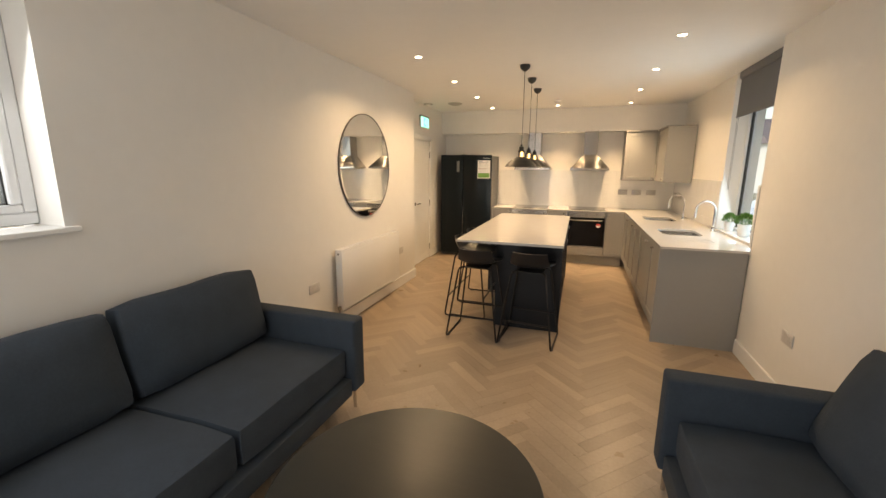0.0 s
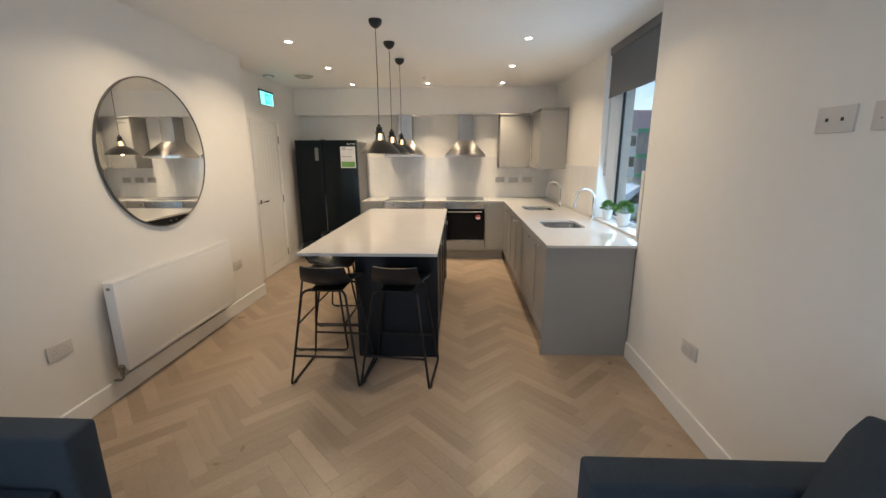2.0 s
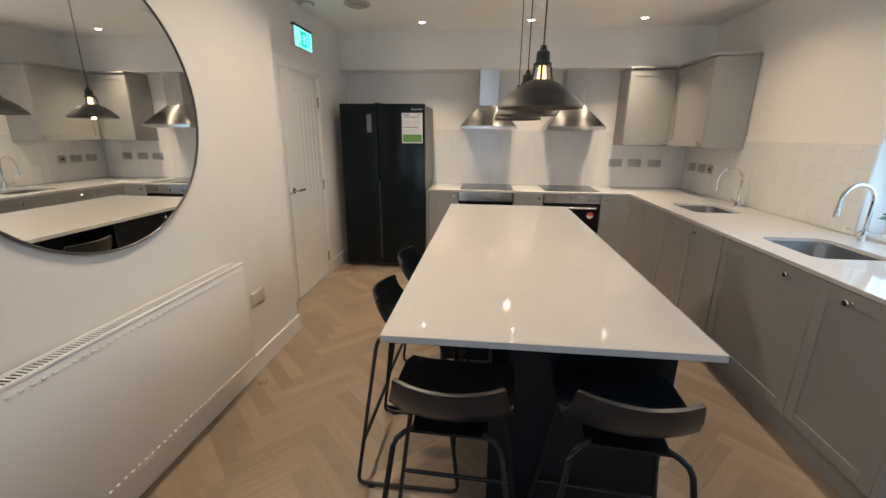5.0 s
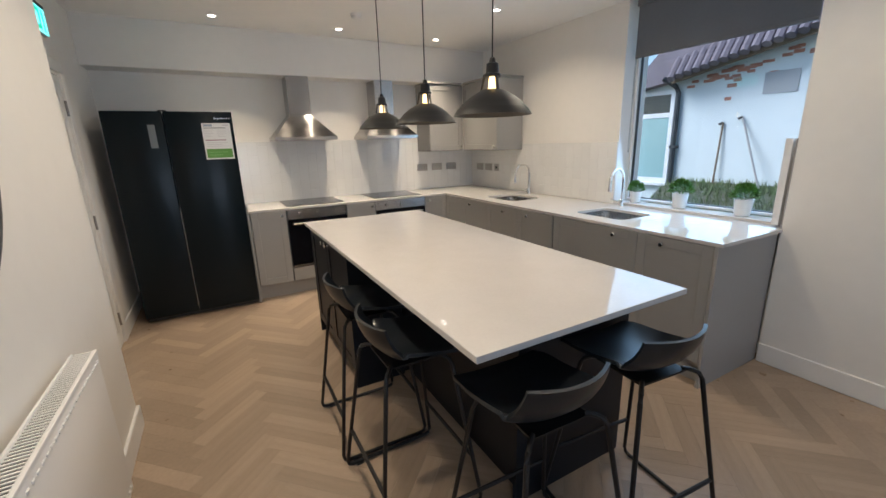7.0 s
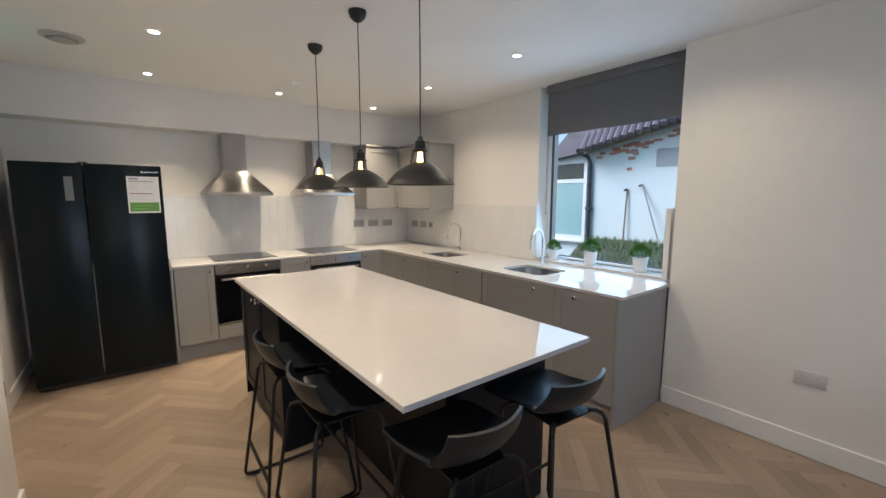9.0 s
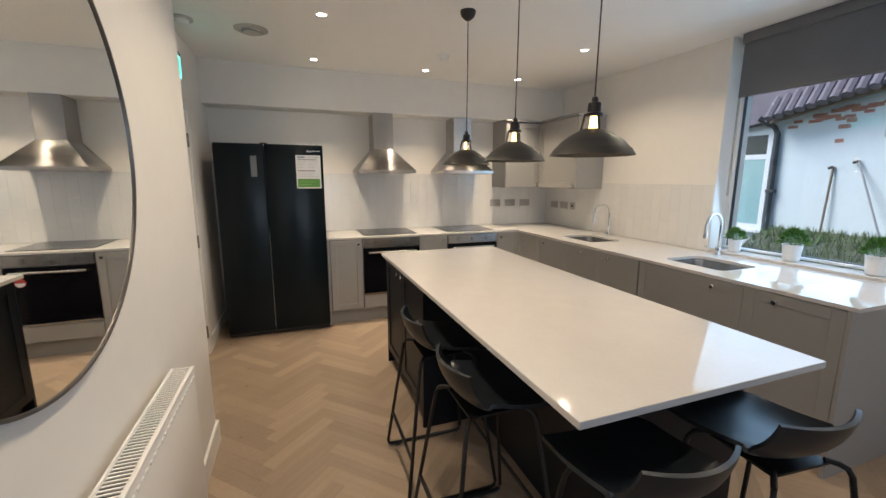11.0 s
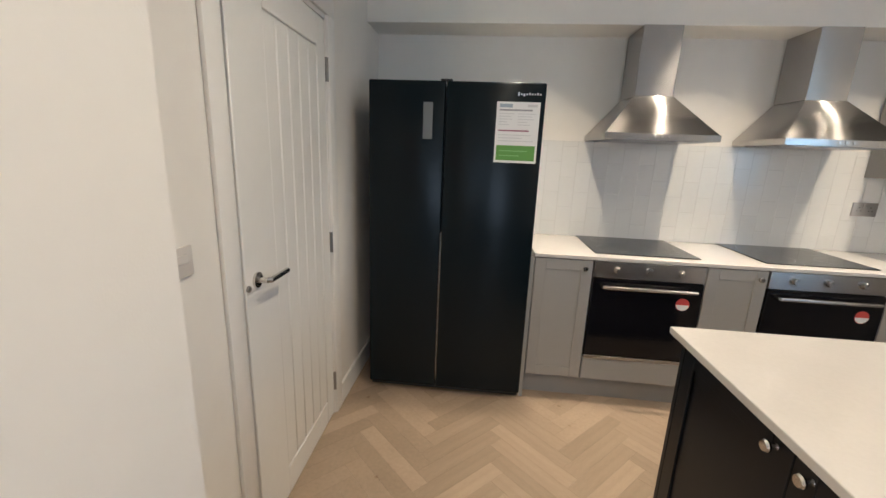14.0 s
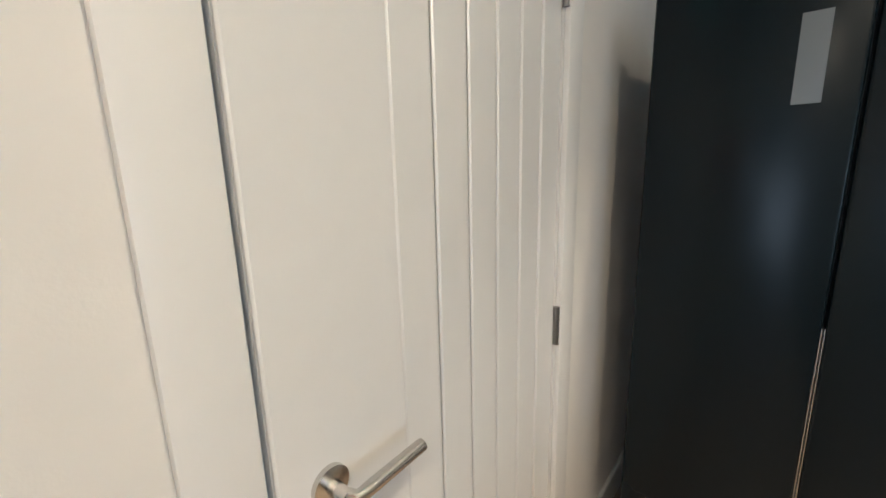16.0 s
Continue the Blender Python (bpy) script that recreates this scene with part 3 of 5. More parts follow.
for k in range(7):
    y = 4.42 + 0.045 * k
    part("drainer_groove", box(1.86, 2.19, y, y + 0.006, Z1 + 0.0002, Z1 + 0.0009), mat("groove_shade", (0.6, 0.59, 0.57), 0.2) if k == 0 else bpy.data.materials["groove_shade"], root)


def sink(x0, x1, y0, y1):
    root = thing("undermount_sink", ((x0 + x1) / 2, (y0 + y1) / 2, 0), "stainless steel undermounted sink bowl set in white quartz", "sink", "kitchen sinks")
    w, h = (x1 - x0) / 2, (y1 - y0) / 2
    b = bmesh.new()
    levels = [(0.004, Z0 - 0.0005), (0.004, 0.80), (-0.008, 0.74), (-0.03, 0.722)]
    rings = [[b.verts.new((*p, z)) for p in rect_ring(-w - g, w + g, -h - g, h + g, 0.062)] for g, z in levels]
    for a, c in zip(rings, rings[1:]):
        for k in range(len(a)):
            j = (k + 1) % len(a)
            b.faces.new((a[k], a[j], c[j], c[k]))
    b.faces.new(rings[-1])
    bmesh.ops.recalc_face_normals(b, faces=b.faces[:])
    bowl = part("bowl", b, M_STEEL, root)
    part("drain", lathe([(0, 0.7225), (0.04, 0.7225), (0.042, 0.726), (0.03, 0.7255), (0.0, 0.724)], 24), M_CHROME, bowl, "round chrome waste")


for s in SINKS:
    sink(*s)


def tap(x, y, turn):
    root = thing("kitchen_tap", (x, y, Z1), "tall chrome swan neck mixer tap behind the sink", "tap", "kitchen taps", rz=turn)
    part("base", lathe([(0, 0), (0.027, 0), (0.027, 0.006), (0.022, 0.01), (0.022, 0.055), (0.018, 0.06), (0, 0.06)], 24), M_CHROME, root)
    pts = [(0, 0, 0.05), (0, 0, 0.23)] + [(-0.095 + 0.095 * math.cos(radians(a)), 0, 0.23 + 0.095 * math.sin(radians(a))) for a in range(15, 181, 15)] + [(-0.192, 0, 0.17)]
    sp = part("spout", tube(pts, 0.011, 12), M_CHROME, root)
    part("nozzle", tube([(-0.192, 0, 0.175), (-0.193, 0, 0.14)], 0.0135, 12), M_CHROME, sp)
    part("lever", tube([(0, 0.02, 0.035), (0, 0.05, 0.038), (0, 0.11, 0.05)], 0.006, 8), M_CHROME, root)


tap(2.375, 5.24, 6)
tap(2.33, 6.40, 0)


def hob(xc):
    root = thing("ceramic_hob", (xc + 0.005, 7.435, Z1), "black ceramic hob lying flush on white quartz", "hob", "kitchen hobs")
    part("glass_top", box(-0.29, 0.29, -0.255, 0.255, 0.0004, 0.006, 0.002, 1), M_HOB, root)
    for x, y, r in ((-0.15, -0.11, 0.09), (0.15, 0.12, 0.09), (-0.15, 0.13, 0.07), (0.15, -0.11, 0.075)):
        part("cooking_zone", lathe([(r, 0.0062), (r + 0.002, 0.0062), (r + 0.002, 0.0064), (r, 0.0064)], 40, (x, y, 0)), M_INK, root, "thin grey ring")


def hood(xc):
    root = thing("cooker_hood", (xc, YB - 0.011, 1.545), "stainless steel chimney cooker hood above the hob", "cooker hood", "cooker hoods")
    b = bmesh.new()
    levels = [(0.30, -0.47, 0.0, 0.0), (0.30, -0.47, 0.0, 0.033), (0.294, -0.464, 0.0, 0.035), (0.121, -0.278, 0.0, 0.236), (0.109, -0.268, 0.0, 0.25)]
    rings = []
    for w, y0, y1, z in levels:
        rings.append([b.verts.new(p) for p in ((-w, y0, z), (w, y0, z), (w, y1, z), (-w, y1, z))])
    for a, c in zip(rings, rings[1:]):
        for k in range(4):
            b.faces.new((a[k], a[(k + 1) % 4], c[(k + 1) % 4], c[k]))
    b.faces.new(rings[0][::-1])
    b.faces.new(rings[-1])
    part("canopy", b, M_STEEL, root)
    part("chimney", box(-0.107, 0.107, -0.262, 0.0, 0.2505, 0.626, 0.002, 1), M_STEEL, root)
    part("filter", box(-0.25, 0.25, -0.42, -0.05, -0.006, -0.0005), M_SOCKET, root, "grey mesh grease filter")
    for x in (-0.035, 0.0, 0.035):
        part("button", box(x - 0.008, x + 0.008, -0.474, -0.4705, 0.010, 0.026, 0.001, 1), M_NICKEL, root)


for hx in HX:
    hob(hx)
    hood(hx)

# ---- wall cabinets ----
root = thing("wall_cabinet", (1.80, YB, 0), "light grey shaker wall cabinet in the corner above the sockets", "kitchen cabinet")
part("carcass", box(-0.19, 0.27, -0.335, -0.011, 1.385, 2.145), M_CAB, root)
shaker(root, -0.335, -0.188, 0.272, 1.39, 2.14, "x", -1, (0.235, 1.43))
part("cornice", box(-0.20, 0.255, -0.37, -0.011, 2.147, 2.17, 0.003, 1), M_CAB, root)
root = thing("wall_cabinet", (XW, 7.02, 0), "light grey shaker wall cabinet fixed above the sink run", "kitchen cabinet")
part("carcass", box(-0.345, -0.011, -0.365, 0.345, 1.385, 2.145), M_CAB, root)
shaker(root, -0.345, -0.363, 0.333, 1.39, 2.14, "y", -1, (-0.32, 1.43))
part("cornice", box(-0.38, -0.011, -0.378, 0.315, 2.147, 2.17, 0.003, 1), M_CAB, root)

# ---- fridge ----
root = thing("fridge_freezer", (-0.943, 7.06, 0), "tall black side by side fridge freezer with an energy label", "fridge")
part("body", box(-0.455, 0.455, 0.055, 0.62, 0.02, 1.775, 0.004, 1), M_FRSIDE, root, "dark grey cabinet sides")
for name, x0, x1 in (("left_door", -0.455, -0.053), ("right_door", -0.047, 0.455)):
    dr = part(name, box(x0, x1, -0.012, 0.05, 0.05, 1.79, 0.008, 3), M_FRIDGE, root, "glossy black steel door")
    part("handle_recess", box((x1 - 0.0012) if name[0] == "l" else x0 - 0.0012, (x1 + 0.0012) if name[0] == "l" else x0 + 0.0012, -0.006, 0.02, 0.10, 1.0), M_NICKEL, dr, "thin silver edge of the grip")
part("display", box(-0.165, -0.115, -0.0135, -0.0122, 1.50, 1.685, 0.0005, 1), mat("grey_display", (0.15, 0.165, 0.175), 0.25), root, "grey touch display strip")
part("hinge_cover", box(-0.08, -0.02, -0.005, 0.05, 1.791, 1.80, 0.002, 1), M_BLACK, root)
part("base_grille", box(-0.45, 0.45, 0.03, 0.06, 0.012, 0.045), M_DARK, root)
for x in (-0.40, 0.40):
    part("foot", lathe([(0, 0), (0.02, 0), (0.02, 0.02), (0, 0.02)], 12, (x, 0.1, 0)), M_BLACK, root)
b = bmesh.new()
for k, (h0, h1) in enumerate(((-0.006, 0.012), (-0.002, 0.006), (-0.008, 0.006), (-0.002, 0.006), (-0.002, 0.010), (-0.002, 0.006), (-0.002, 0.006), (-0.002, 0.010), (-0.002, 0.006))):
    box(0.315 + k * 0.0135, 0.3235 + k * 0.0135, -0.0135, -0.0122, 1.732 + h0, 1.732 + h1, 0.0004, 1, bm=b)
part("logo", b, M_NICKEL, root, "small silver badge of uneven strokes")
lb = thing("energy_label", (-0.62, 7.0465, 1.395), "white energy label with a green box stuck on the fridge", "label")
part("paper", box(-0.11, 0.108, -0.0008, 0.0, 0, 0.302), M_PAPER, lb)
part("green_box", box(-0.10, 0.098, -0.0014, -0.0009, 0.012, 0.088), M_GREEN, lb)
part("header_box", box(-0.095, -0.03, -0.0014, -0.0009, 0.274, 0.292), mat("label_blue_grey", (0.32, 0.38, 0.46), 0.6), lb, "small blue-grey header box")
part("header_badge", box(0.045, 0.095, -0.0014, -0.0009, 0.278, 0.290), mat("label_pale_grey", (0.58, 0.58, 0.6), 0.6), lb)
part("title_bar", box(-0.095, 0.07, -0.0014, -0.0009, 0.258, 0.266), M_INK, lb, "dark title line")
for cx, cw in ((-0.095, 0.075), (0.0, 0.09)):
    for k in range(5):
        part("print_bar", box(cx, cx + cw * (1.0, 0.8, 0.9, 0.55, 0.7)[k], -0.0014, -0.0009, 0.243 - k * 0.0135, 0.2465 - k * 0.0135), bpy.data.materials["label_pale_grey"], lb)
part("rule", box(-0.095, 0.06, -0.0014, -0.0009, 0.158, 0.165), mat("label_maroon", (0.28, 0.1, 0.16), 0.6), lb, "maroon heading line")
for k in range(3):
    part("print_bar", box(-0.095, (0.07, 0.03, 0.085)[k], -0.0014, -0.0009, 0.138 - k * 0.015, 0.142 - k * 0.015), bpy.data.materials["label_pale_grey"], lb)
for k in range(2):
    part("green_print", box(-0.085, (0.06, 0.02)[k], -0.0019, -0.0015, 0.058 - k * 0.024, 0.063 - k * 0.024), mat("label_pale_green", (0.22, 0.45, 0.16), 0.6) if k == 0 else bpy.data.materials["label_pale_green"], lb)

# ---- island ----
root = thing("kitchen_island", (0.36, 4.96, 0), "dark navy kitchen island with shaker doors under a white top", "kitchen island")
IX0, IX1, IYS, IYM, IYN = -0.46, 0.485, -0.96, 0.22, 1.18
part("leg_panel", box(-0.145, IX1, IYS, IYS + 0.02, 0.0, 0.879, 0.001, 1), M_NAVY, root)
part("near_body", box(-0.135, IX1 - 0.022, IYS + 0.0205, IYM, 0.11, 0.879), M_NAVY, root)
part("far_body", box(IX0 + 0.021, IX1 - 0.022, IYM + 0.0005, IYN - 0.02, 0.11, 0.879), M_NAVY, root)
part("end_panel", box(IX0, IX1, IYN - 0.0195, IYN, 0.0, 0.879, 0.001, 1), M_NAVY, root)
part("divider_panel", box(IX0, -0.1352, IYM - 0.0195, IYM, 0.0, 0.879, 0.001, 1), M_NAVY, root)
part("plinth", box(-0.09, IX1 - 0.06, IYS + 0.03, IYN - 0.03, 0.0, 0.109), M_NAVY, root)
part("plinth", box(IX0 + 0.06, -0.091, IYM + 0.01, IYN - 0.03, 0.0, 0.109), M_NAVY, root)
w = (IYN - 0.02 - IYM) / 2
for k in range(2):
    shaker(root, IX0 + 0.0205, IYM + k * w, IYM + (k + 1) * w, 0.115, 0.877, "y", -1, (IYM + w + (-0.05, 0.05)[k], 0.835), mtl=M_NAVY)
w = (IYN - IYS - 0.04) / 4
for k in range(4):
    y0 = IYS + 0.02 + k * w
    shaker(root, IX1 - 0.0215, y0, y0 + w, 0.115, 0.877, "y", 1, (y0 + (w - 0.05 if k % 2 == 0 else 0.05), 0.82), mtl=M_NAVY)
top = thing("island_worktop", (0.363, 4.963, 0.881), "large white quartz slab lying on the dark island", "kitchen worktop")
part("slab", box(-0.493, 0.493, -1.194, 1.214, 0, 0.024, 0.002, 1), M_QUARTZ, top)

# ---- bar stools ----


def bar_stool():
    root = thing("bar_stool", (0, 0, 0), "black bar stool with moulded seat and thin black sled legs", "bar stool", "bar stools round the island")
    H, n, mm = 0.695, 24, 16
    b = bmesh.new()
    grid = []
    for i in range(n + 1):
        v = i / n
        row = []
        for j in range(mm + 1):
            u = j / mm * 2 - 1
            if v < 0.5:
                s = v / 0.5
                y = 0.235 - 0.295 * s
                w = 0.195 - 0.02 * (1 - s) ** 6 - 0.01 * s
                z = H - 0.010 * math.sin(math.pi * s) - 0.014 * max(0.0, 0.2 - s) * 5
                lift = 0.010 + 0.035 * s
            else:
                s = (v - 0.5) / 0.5
                y = -0.060 - 0.130 * math.sin(s * 1.3)
                z = H + 0.205 * (1 - math.cos(s * 1.3))
                w = 0.185 - 0.032 * s ** 1.5
                lift = 0.045 * (1 - s) ** 2
            y2 = y + (0.05 * u * u * min(1.0, (v - 0.5) * 4) if v > 0.5 else 0)
            row.append(b.verts.new((u * w, y2, z + lift * abs(u) ** 3)))
        grid.append(row)
    for i in range(n):
        for j in range(mm):
            b.faces.new((grid[i][j], grid[i][j + 1], grid[i + 1][j + 1], grid[i + 1][j]))
    bmesh.ops.recalc_face_normals(b, faces=b.faces[:])
    bmesh.ops.solidify(b, geom=b.faces[:], thickness=0.012)
    part("seat", b, M_SEAT, root)
    for s in (-1, 1):
        pts = [(s * 0.10, -0.10, H - 0.022), (s * 0.15, -0.14, H - 0.03), (s * 0.24, -0.225, 0.012), (s * 0.24, 0.215, 0.012), (s * 0.15, 0.13, H - 0.03), (s * 0.10, 0.09, H - 0.022)]
        full = []
        for k, p in enumerate(pts):
            p = Vector(p)
            if 0 < k < len(pts) - 1:
                a, c = Vector(pts[k - 1]), Vector(pts[k + 1])
                full += [p + (a - p).normalized() * 0.03, p + ((a - p).normalized() + (c - p).normalized()) * 0.008, p + (c - p).normalized() * 0.03]
            else:
                full.append(p)
        part("sled_leg", tube(full, 0.0085, 8), M_BLACK, root, "bent round black steel leg frame")
        part("foot_pad", box(s * 0.24 - 0.012, s * 0.24 + 0.012, -0.18, -0.15, 0.0, 0.006), M_DARK, root)
    part("footrest", tube([(-0.213, 0.19, 0.22), (0.213, 0.19, 0.22)], 0.0085, 8), M_BLACK, root)
    part("crossbar", tube([(-0.213, -0.196, 0.22), (0.213, -0.196, 0.22)], 0.0085, 8), M_BLACK, root)
    part("seat_plate", box(-0.11, 0.11, -0.11, 0.10, H - 0.034, H - 0.026), M_BLACK, root)
    return root


st = bar_stool()
spots = [(0.095, 3.765, -2), (0.59, 3.765, -5), (-0.115, 4.32, -90), (-0.12, 4.83, -91)]
st.location, st.rotation_euler = (spots[0][0], spots[0][1], 0), (0, 0, radians(spots[0][2]))
for x, y, a in spots[1:]:
    copy_thing(st, pose(x, y, 0, 0, 0, a))

# ---- pendants and downlights ----


def pendant(y):
    root = thing("pendant_lamp", (0.366, y, CEIL), "black metal dome pendant with lit amber bulb on thin cord", "pendant lamp", "pendants over the island")
    part("ceiling_rose", lathe([(0, 0), (0.05, 0), (0.05, -0.012), (0.042, -0.035), (0.02, -0.055), (0.006, -0.06), (0, -0.06)], 28), M_SHADE, root)
    part("cord", tube([(0, 0, -0.058), (0.0015, 0, -0.4), (0, 0.001, -0.76)], 0.003, 6), M_BLACK, root)
    zb = 1.585 - CEIL
    part("cap", lathe([(0, 0.225), (0.010, 0.222), (0.014, 0.205), (0.024, 0.20), (0.026, 0.165), (0.034, 0.160), (0.034, 0.150), (0.0, 0.150)], 24, (0, 0, zb)), M_BLACK, root)
    prof = [(0.040, 0.098), (0.060, 0.089), (0.092, 0.070), (0.120, 0.048), (0.137, 0.028), (0.143, 0.024), (0.161, 0.0), (0.163, 0.0), (0.146, 0.026), (0.139, 0.031), (0.121, 0.051), (0.093, 0.073), (0.060, 0.092), (0.041, 0.101), (0.040, 0.098)]
    part("shade", lathe(prof, 48, (0, 0, zb)), M_SHADE, root)
    for a in (20, 140, 260):
        c, s = math.cos(radians(a)), math.sin(radians(a))
        part("cage_strut", tube([(0.033 * c, 0.033 * s, zb + 0.160), (0.038 * c, 0.038 * s, zb + 0.13), (0.046 * c, 0.046 * s, zb + 0.094)], 0.005, 6), M_BLACK, root)
    part("bulb", lathe([(0, 0.028), (0.018, 0.034), (0.028, 0.055), (0.026, 0.075), (0.017, 0.105), (0.013, 0.15), (0, 0.15)], 20, (0, 0, zb)), M_BULB, root, "glowing amber glass bulb")
    return root


for y in (4.385, 4.995, 5.645):
    pendant(y)
    lamp("pendant_light", "POINT", (0.366, y, 1.585 + 0.012), 0.5, (1.0, 0.62, 0.3), 0.018)

for x, y in LAMPS:
    r = thing("downlight", (x, y, CEIL), "small round white recessed downlight, lit", "downlight", "ceiling downlights")
    part("bezel", lathe([(0.030, -0.001), (0.043, -0.001), (0.044, -0.004), (0.030, -0.007), (0.030, -0.001)], 28), M_TRIM, r)
    part("lamp_face", lathe([(0, -0.0015), (0.029, -0.0015), (0.029, -0.003), (0, -0.003)], 24), M_LED, r, "bright warm lamp face")
r = thing("smoke_alarm", (0.56, 6.62, CEIL), "small white smoke alarm on the ceiling", "smoke alarm")
part("base", lathe([(0, 0), (0.05, 0), (0.05, -0.012), (0, -0.012)], 28), M_TRIM, r)
part("dome", lathe([(0.042, -0.0125), (0.04, -0.03), (0.025, -0.042), (0, -0.043)], 28), M_TRIM, r)
M_VENT = mat("grey_vent_plastic", (0.42, 0.41, 0.39), 0.5, var=0.04)
r = thing("extractor_vent", (-0.985, 6.5, CEIL), "round light grey ceiling extract vent", "ceiling vent")
part("ring", lathe([(0.07, 0.0), (0.115, 0.0), (0.115, -0.006), (0.085, -0.02), (0.07, -0.014)], 32), M_VENT, r)
part("disc", lathe([(0, -0.028), (0.062, -0.028), (0.066, -0.02), (0, -0.010)], 32), M_VENT, r)
r = thing("ceiling_sensor", (-1.41, 6.43, CEIL), "round grey ceiling sensor above the exit sign", "ceiling sensor")
part("base", lathe([(0, 0), (0.07, 0), (0.07, -0.014), (0, -0.014)], 28), M_VENT, r)
part("lens", lathe([(0.045, -0.0145), (0.04, -0.032), (0.02, -0.04), (0, -0.041)], 24), M_TRIM, r)

# ---- door ----
root = tagged(new("door_1"), label="closed white panelled door with vertical grooves", kind="structure")
root.location = (XJ, 6.39, 0)
xf, HW, DH = -0.006, 0.381, 1.985
P0, P1, PB, PT = -0.17, 0.29, 0.13, 1.86
b = box(xf - 0.035, xf - 0.006, -HW, HW, 0.006, DH)
for a in ((-HW, P0, 0.006, DH), (P1, HW, 0.006, DH), (P0, P1, 0.006, PB), (P0, P1, PT, DH)):
    box(xf - 0.007, xf + 0.004, a[0], a[1], a[2], a[3], 0.003, 1, bm=b)
leaf = part("door_leaf", b, M_DOOR, root)
for k in range(5):
    y = P0 + k * (P1 - P0) / 5
    part("board", box(xf - 0.006, xf + 0.001, y + 0.002, y + (P1 - P0) / 5 - 0.002, PB + 0.003, PT - 0.003, 0.004, 1), M_DOOR, leaf)
b = bmesh.new()
for y0, y1, z0, z1 in ((-0.468, -0.389, 0, 2.008), (0.389, 0.468, 0, 2.008), (-0.468, 0.468, 2.0085, 2.085)):
    box(0.0005, 0.016, y0, y1, z0, z1, 0.004, 2, bm=b)
part("architrave", b, M_TRIM, root)
b = bmesh.new()
for y0, y1, z0, z1 in ((-0.400, -0.384, 0, 1.988), (0.384, 0.400, 0, 1.988), (-0.400, 0.400, 1.9885, 2.007)):
    box(-0.11, 0.002, y0, y1, z0, z1, bm=b)
part("door_lining", b, M_TRIM, root)
hd = part("door_handle", lathe([(0, 0), (0.026, 0), (0.026, 0.008), (0.01, 0.010), (0.009, 0.04), (0, 0.04)], 24, (xf + 0.004, -0.315, 1.0), m=pose(0, 0, 0, 0, 90, 0)), M_NICKEL, leaf, "satin steel lever handle on a round rose")
b = tube([(xf + 0.036, -0.315, 1.0), (xf + 0.052, -0.308, 1.0), (xf + 0.052, -0.29, 1.0), (xf + 0.052, -0.190, 1.0)], 0.0095, 12)
part("lever", b, M_NICKEL, leaf)
for z in (0.20, 0.975, 1.78):
    b = tube([(0.005, 0.386, z - 0.05), (0.005, 0.386, z + 0.05)], 0.0075, 10)
    for zz in (-0.05, -0.017, 0.017, 0.05):
        tube([(0.005, 0.386, z + zz - 0.0015), (0.005, 0.386, z + zz + 0.0015)], 0.0088, 10, bm=b)
    h = part("hinge", b, M_STEELDARK, root, "satin steel butt hinge")
part("latch_plate", box(0.0021, 0.0032, -0.399, -0.387, 0.97, 1.03), M_NICKEL, root)
pivot = Vector((-0.002, HW + 0.003, 0))
leaf.matrix_basis = Matrix.Translation(pivot) @ pose(0, 0, 0, 0, 0, 1.6) @ Matrix.Translation(-pivot)
part("latch", lathe([(0, 0), (0.011, 0), (0.011, 0.006), (0.007, 0.009), (0, 0.009)], 16, (xf + 0.0035, -HW + 0.012, 0.985), m=pose(0, 0, 0, 0, 90, 0)), M_STEELDARK, leaf, "small dark steel latch button")

# exit sign
r = thing("exit_sign", (XJ, 6.50, 2.205), "green lit emergency exit sign above the door", "exit sign")
part("housing", box(0.001, 0.028, -0.175, 0.175, 0.0, 0.165, 0.004, 2), M_TRIM, r)
part("top_bar", box(0.001, 0.034, -0.175, 0.175, 0.1655, 0.182, 0.003, 1), M_PIPE, r, "dark top bar")
face = part("face", box(0.0285, 0.031, -0.168, 0.168, 0.007, 0.158, 0.001, 1), M_EXITW, r, "glowing pale green panel")
part("symbol", box(0.0312, 0.0318, -0.06, 0.06, 0.02, 0.145), M_EXIT, face, "green exit symbol")
part("figure", box(0.0320, 0.0324, -0.012, 0.03, 0.045, 0.12), M_EXITW, face)
part("arrow", prism([(-0.015, 0.0), (0.015, 0.0), (0.0, 0.03)], 0, 0.0004, m=Matrix.Translation((0.0320, -0.035, 0.07)) @ Matrix(((0, 0, 1, 0), (1, 0, 0, 0), (0, 1, 0, 0), (0, 0, 0, 1)))), M_EXITW, face)
part("green_band", box(0.0312, 0.0318, 0.10, 0.125, 0.02, 0.145), M_EXIT, face)
r = thing("wall_notice", (-1.36, YJ, 1.43), "thin red edged notice board on the return of the wall", "sign")
part("board", box(-0.10, 0.075, 0.001, 0.024, 0.035, 0.30, 0.001, 1), M_RED, r)

# ---- mirror ----
r = thing("round_mirror", (XL, 4.08, 1.58), "large round mirror in a thin black metal frame", "mirror")
part("frame", lathe([(0.522, 0.001), (0.538, 0.001), (0.538, 0.017), (0.536, 0.019), (0.532, 0.019), (0.530, 0.017), (0.530, 0.012), (0.522, 0.012), (0.522, 0.001)], 96, m=pose(0, 0, 0, 0, 90, 0)), mat("dark_mirror_frame", (0.14, 0.135, 0.13), 0.32, metal=0.8), r)
part("mirror_glass", lathe([(0, 0.003), (0.5218, 0.003), (0.5218, 0.0118), (0.5295, 0.0122), (0.5295, 0.0135), (0, 0.0135)], 96, m=pose(0, 0, 0, 0, 90, 0)), M_MIRROR, r, "clear silver mirror glass")

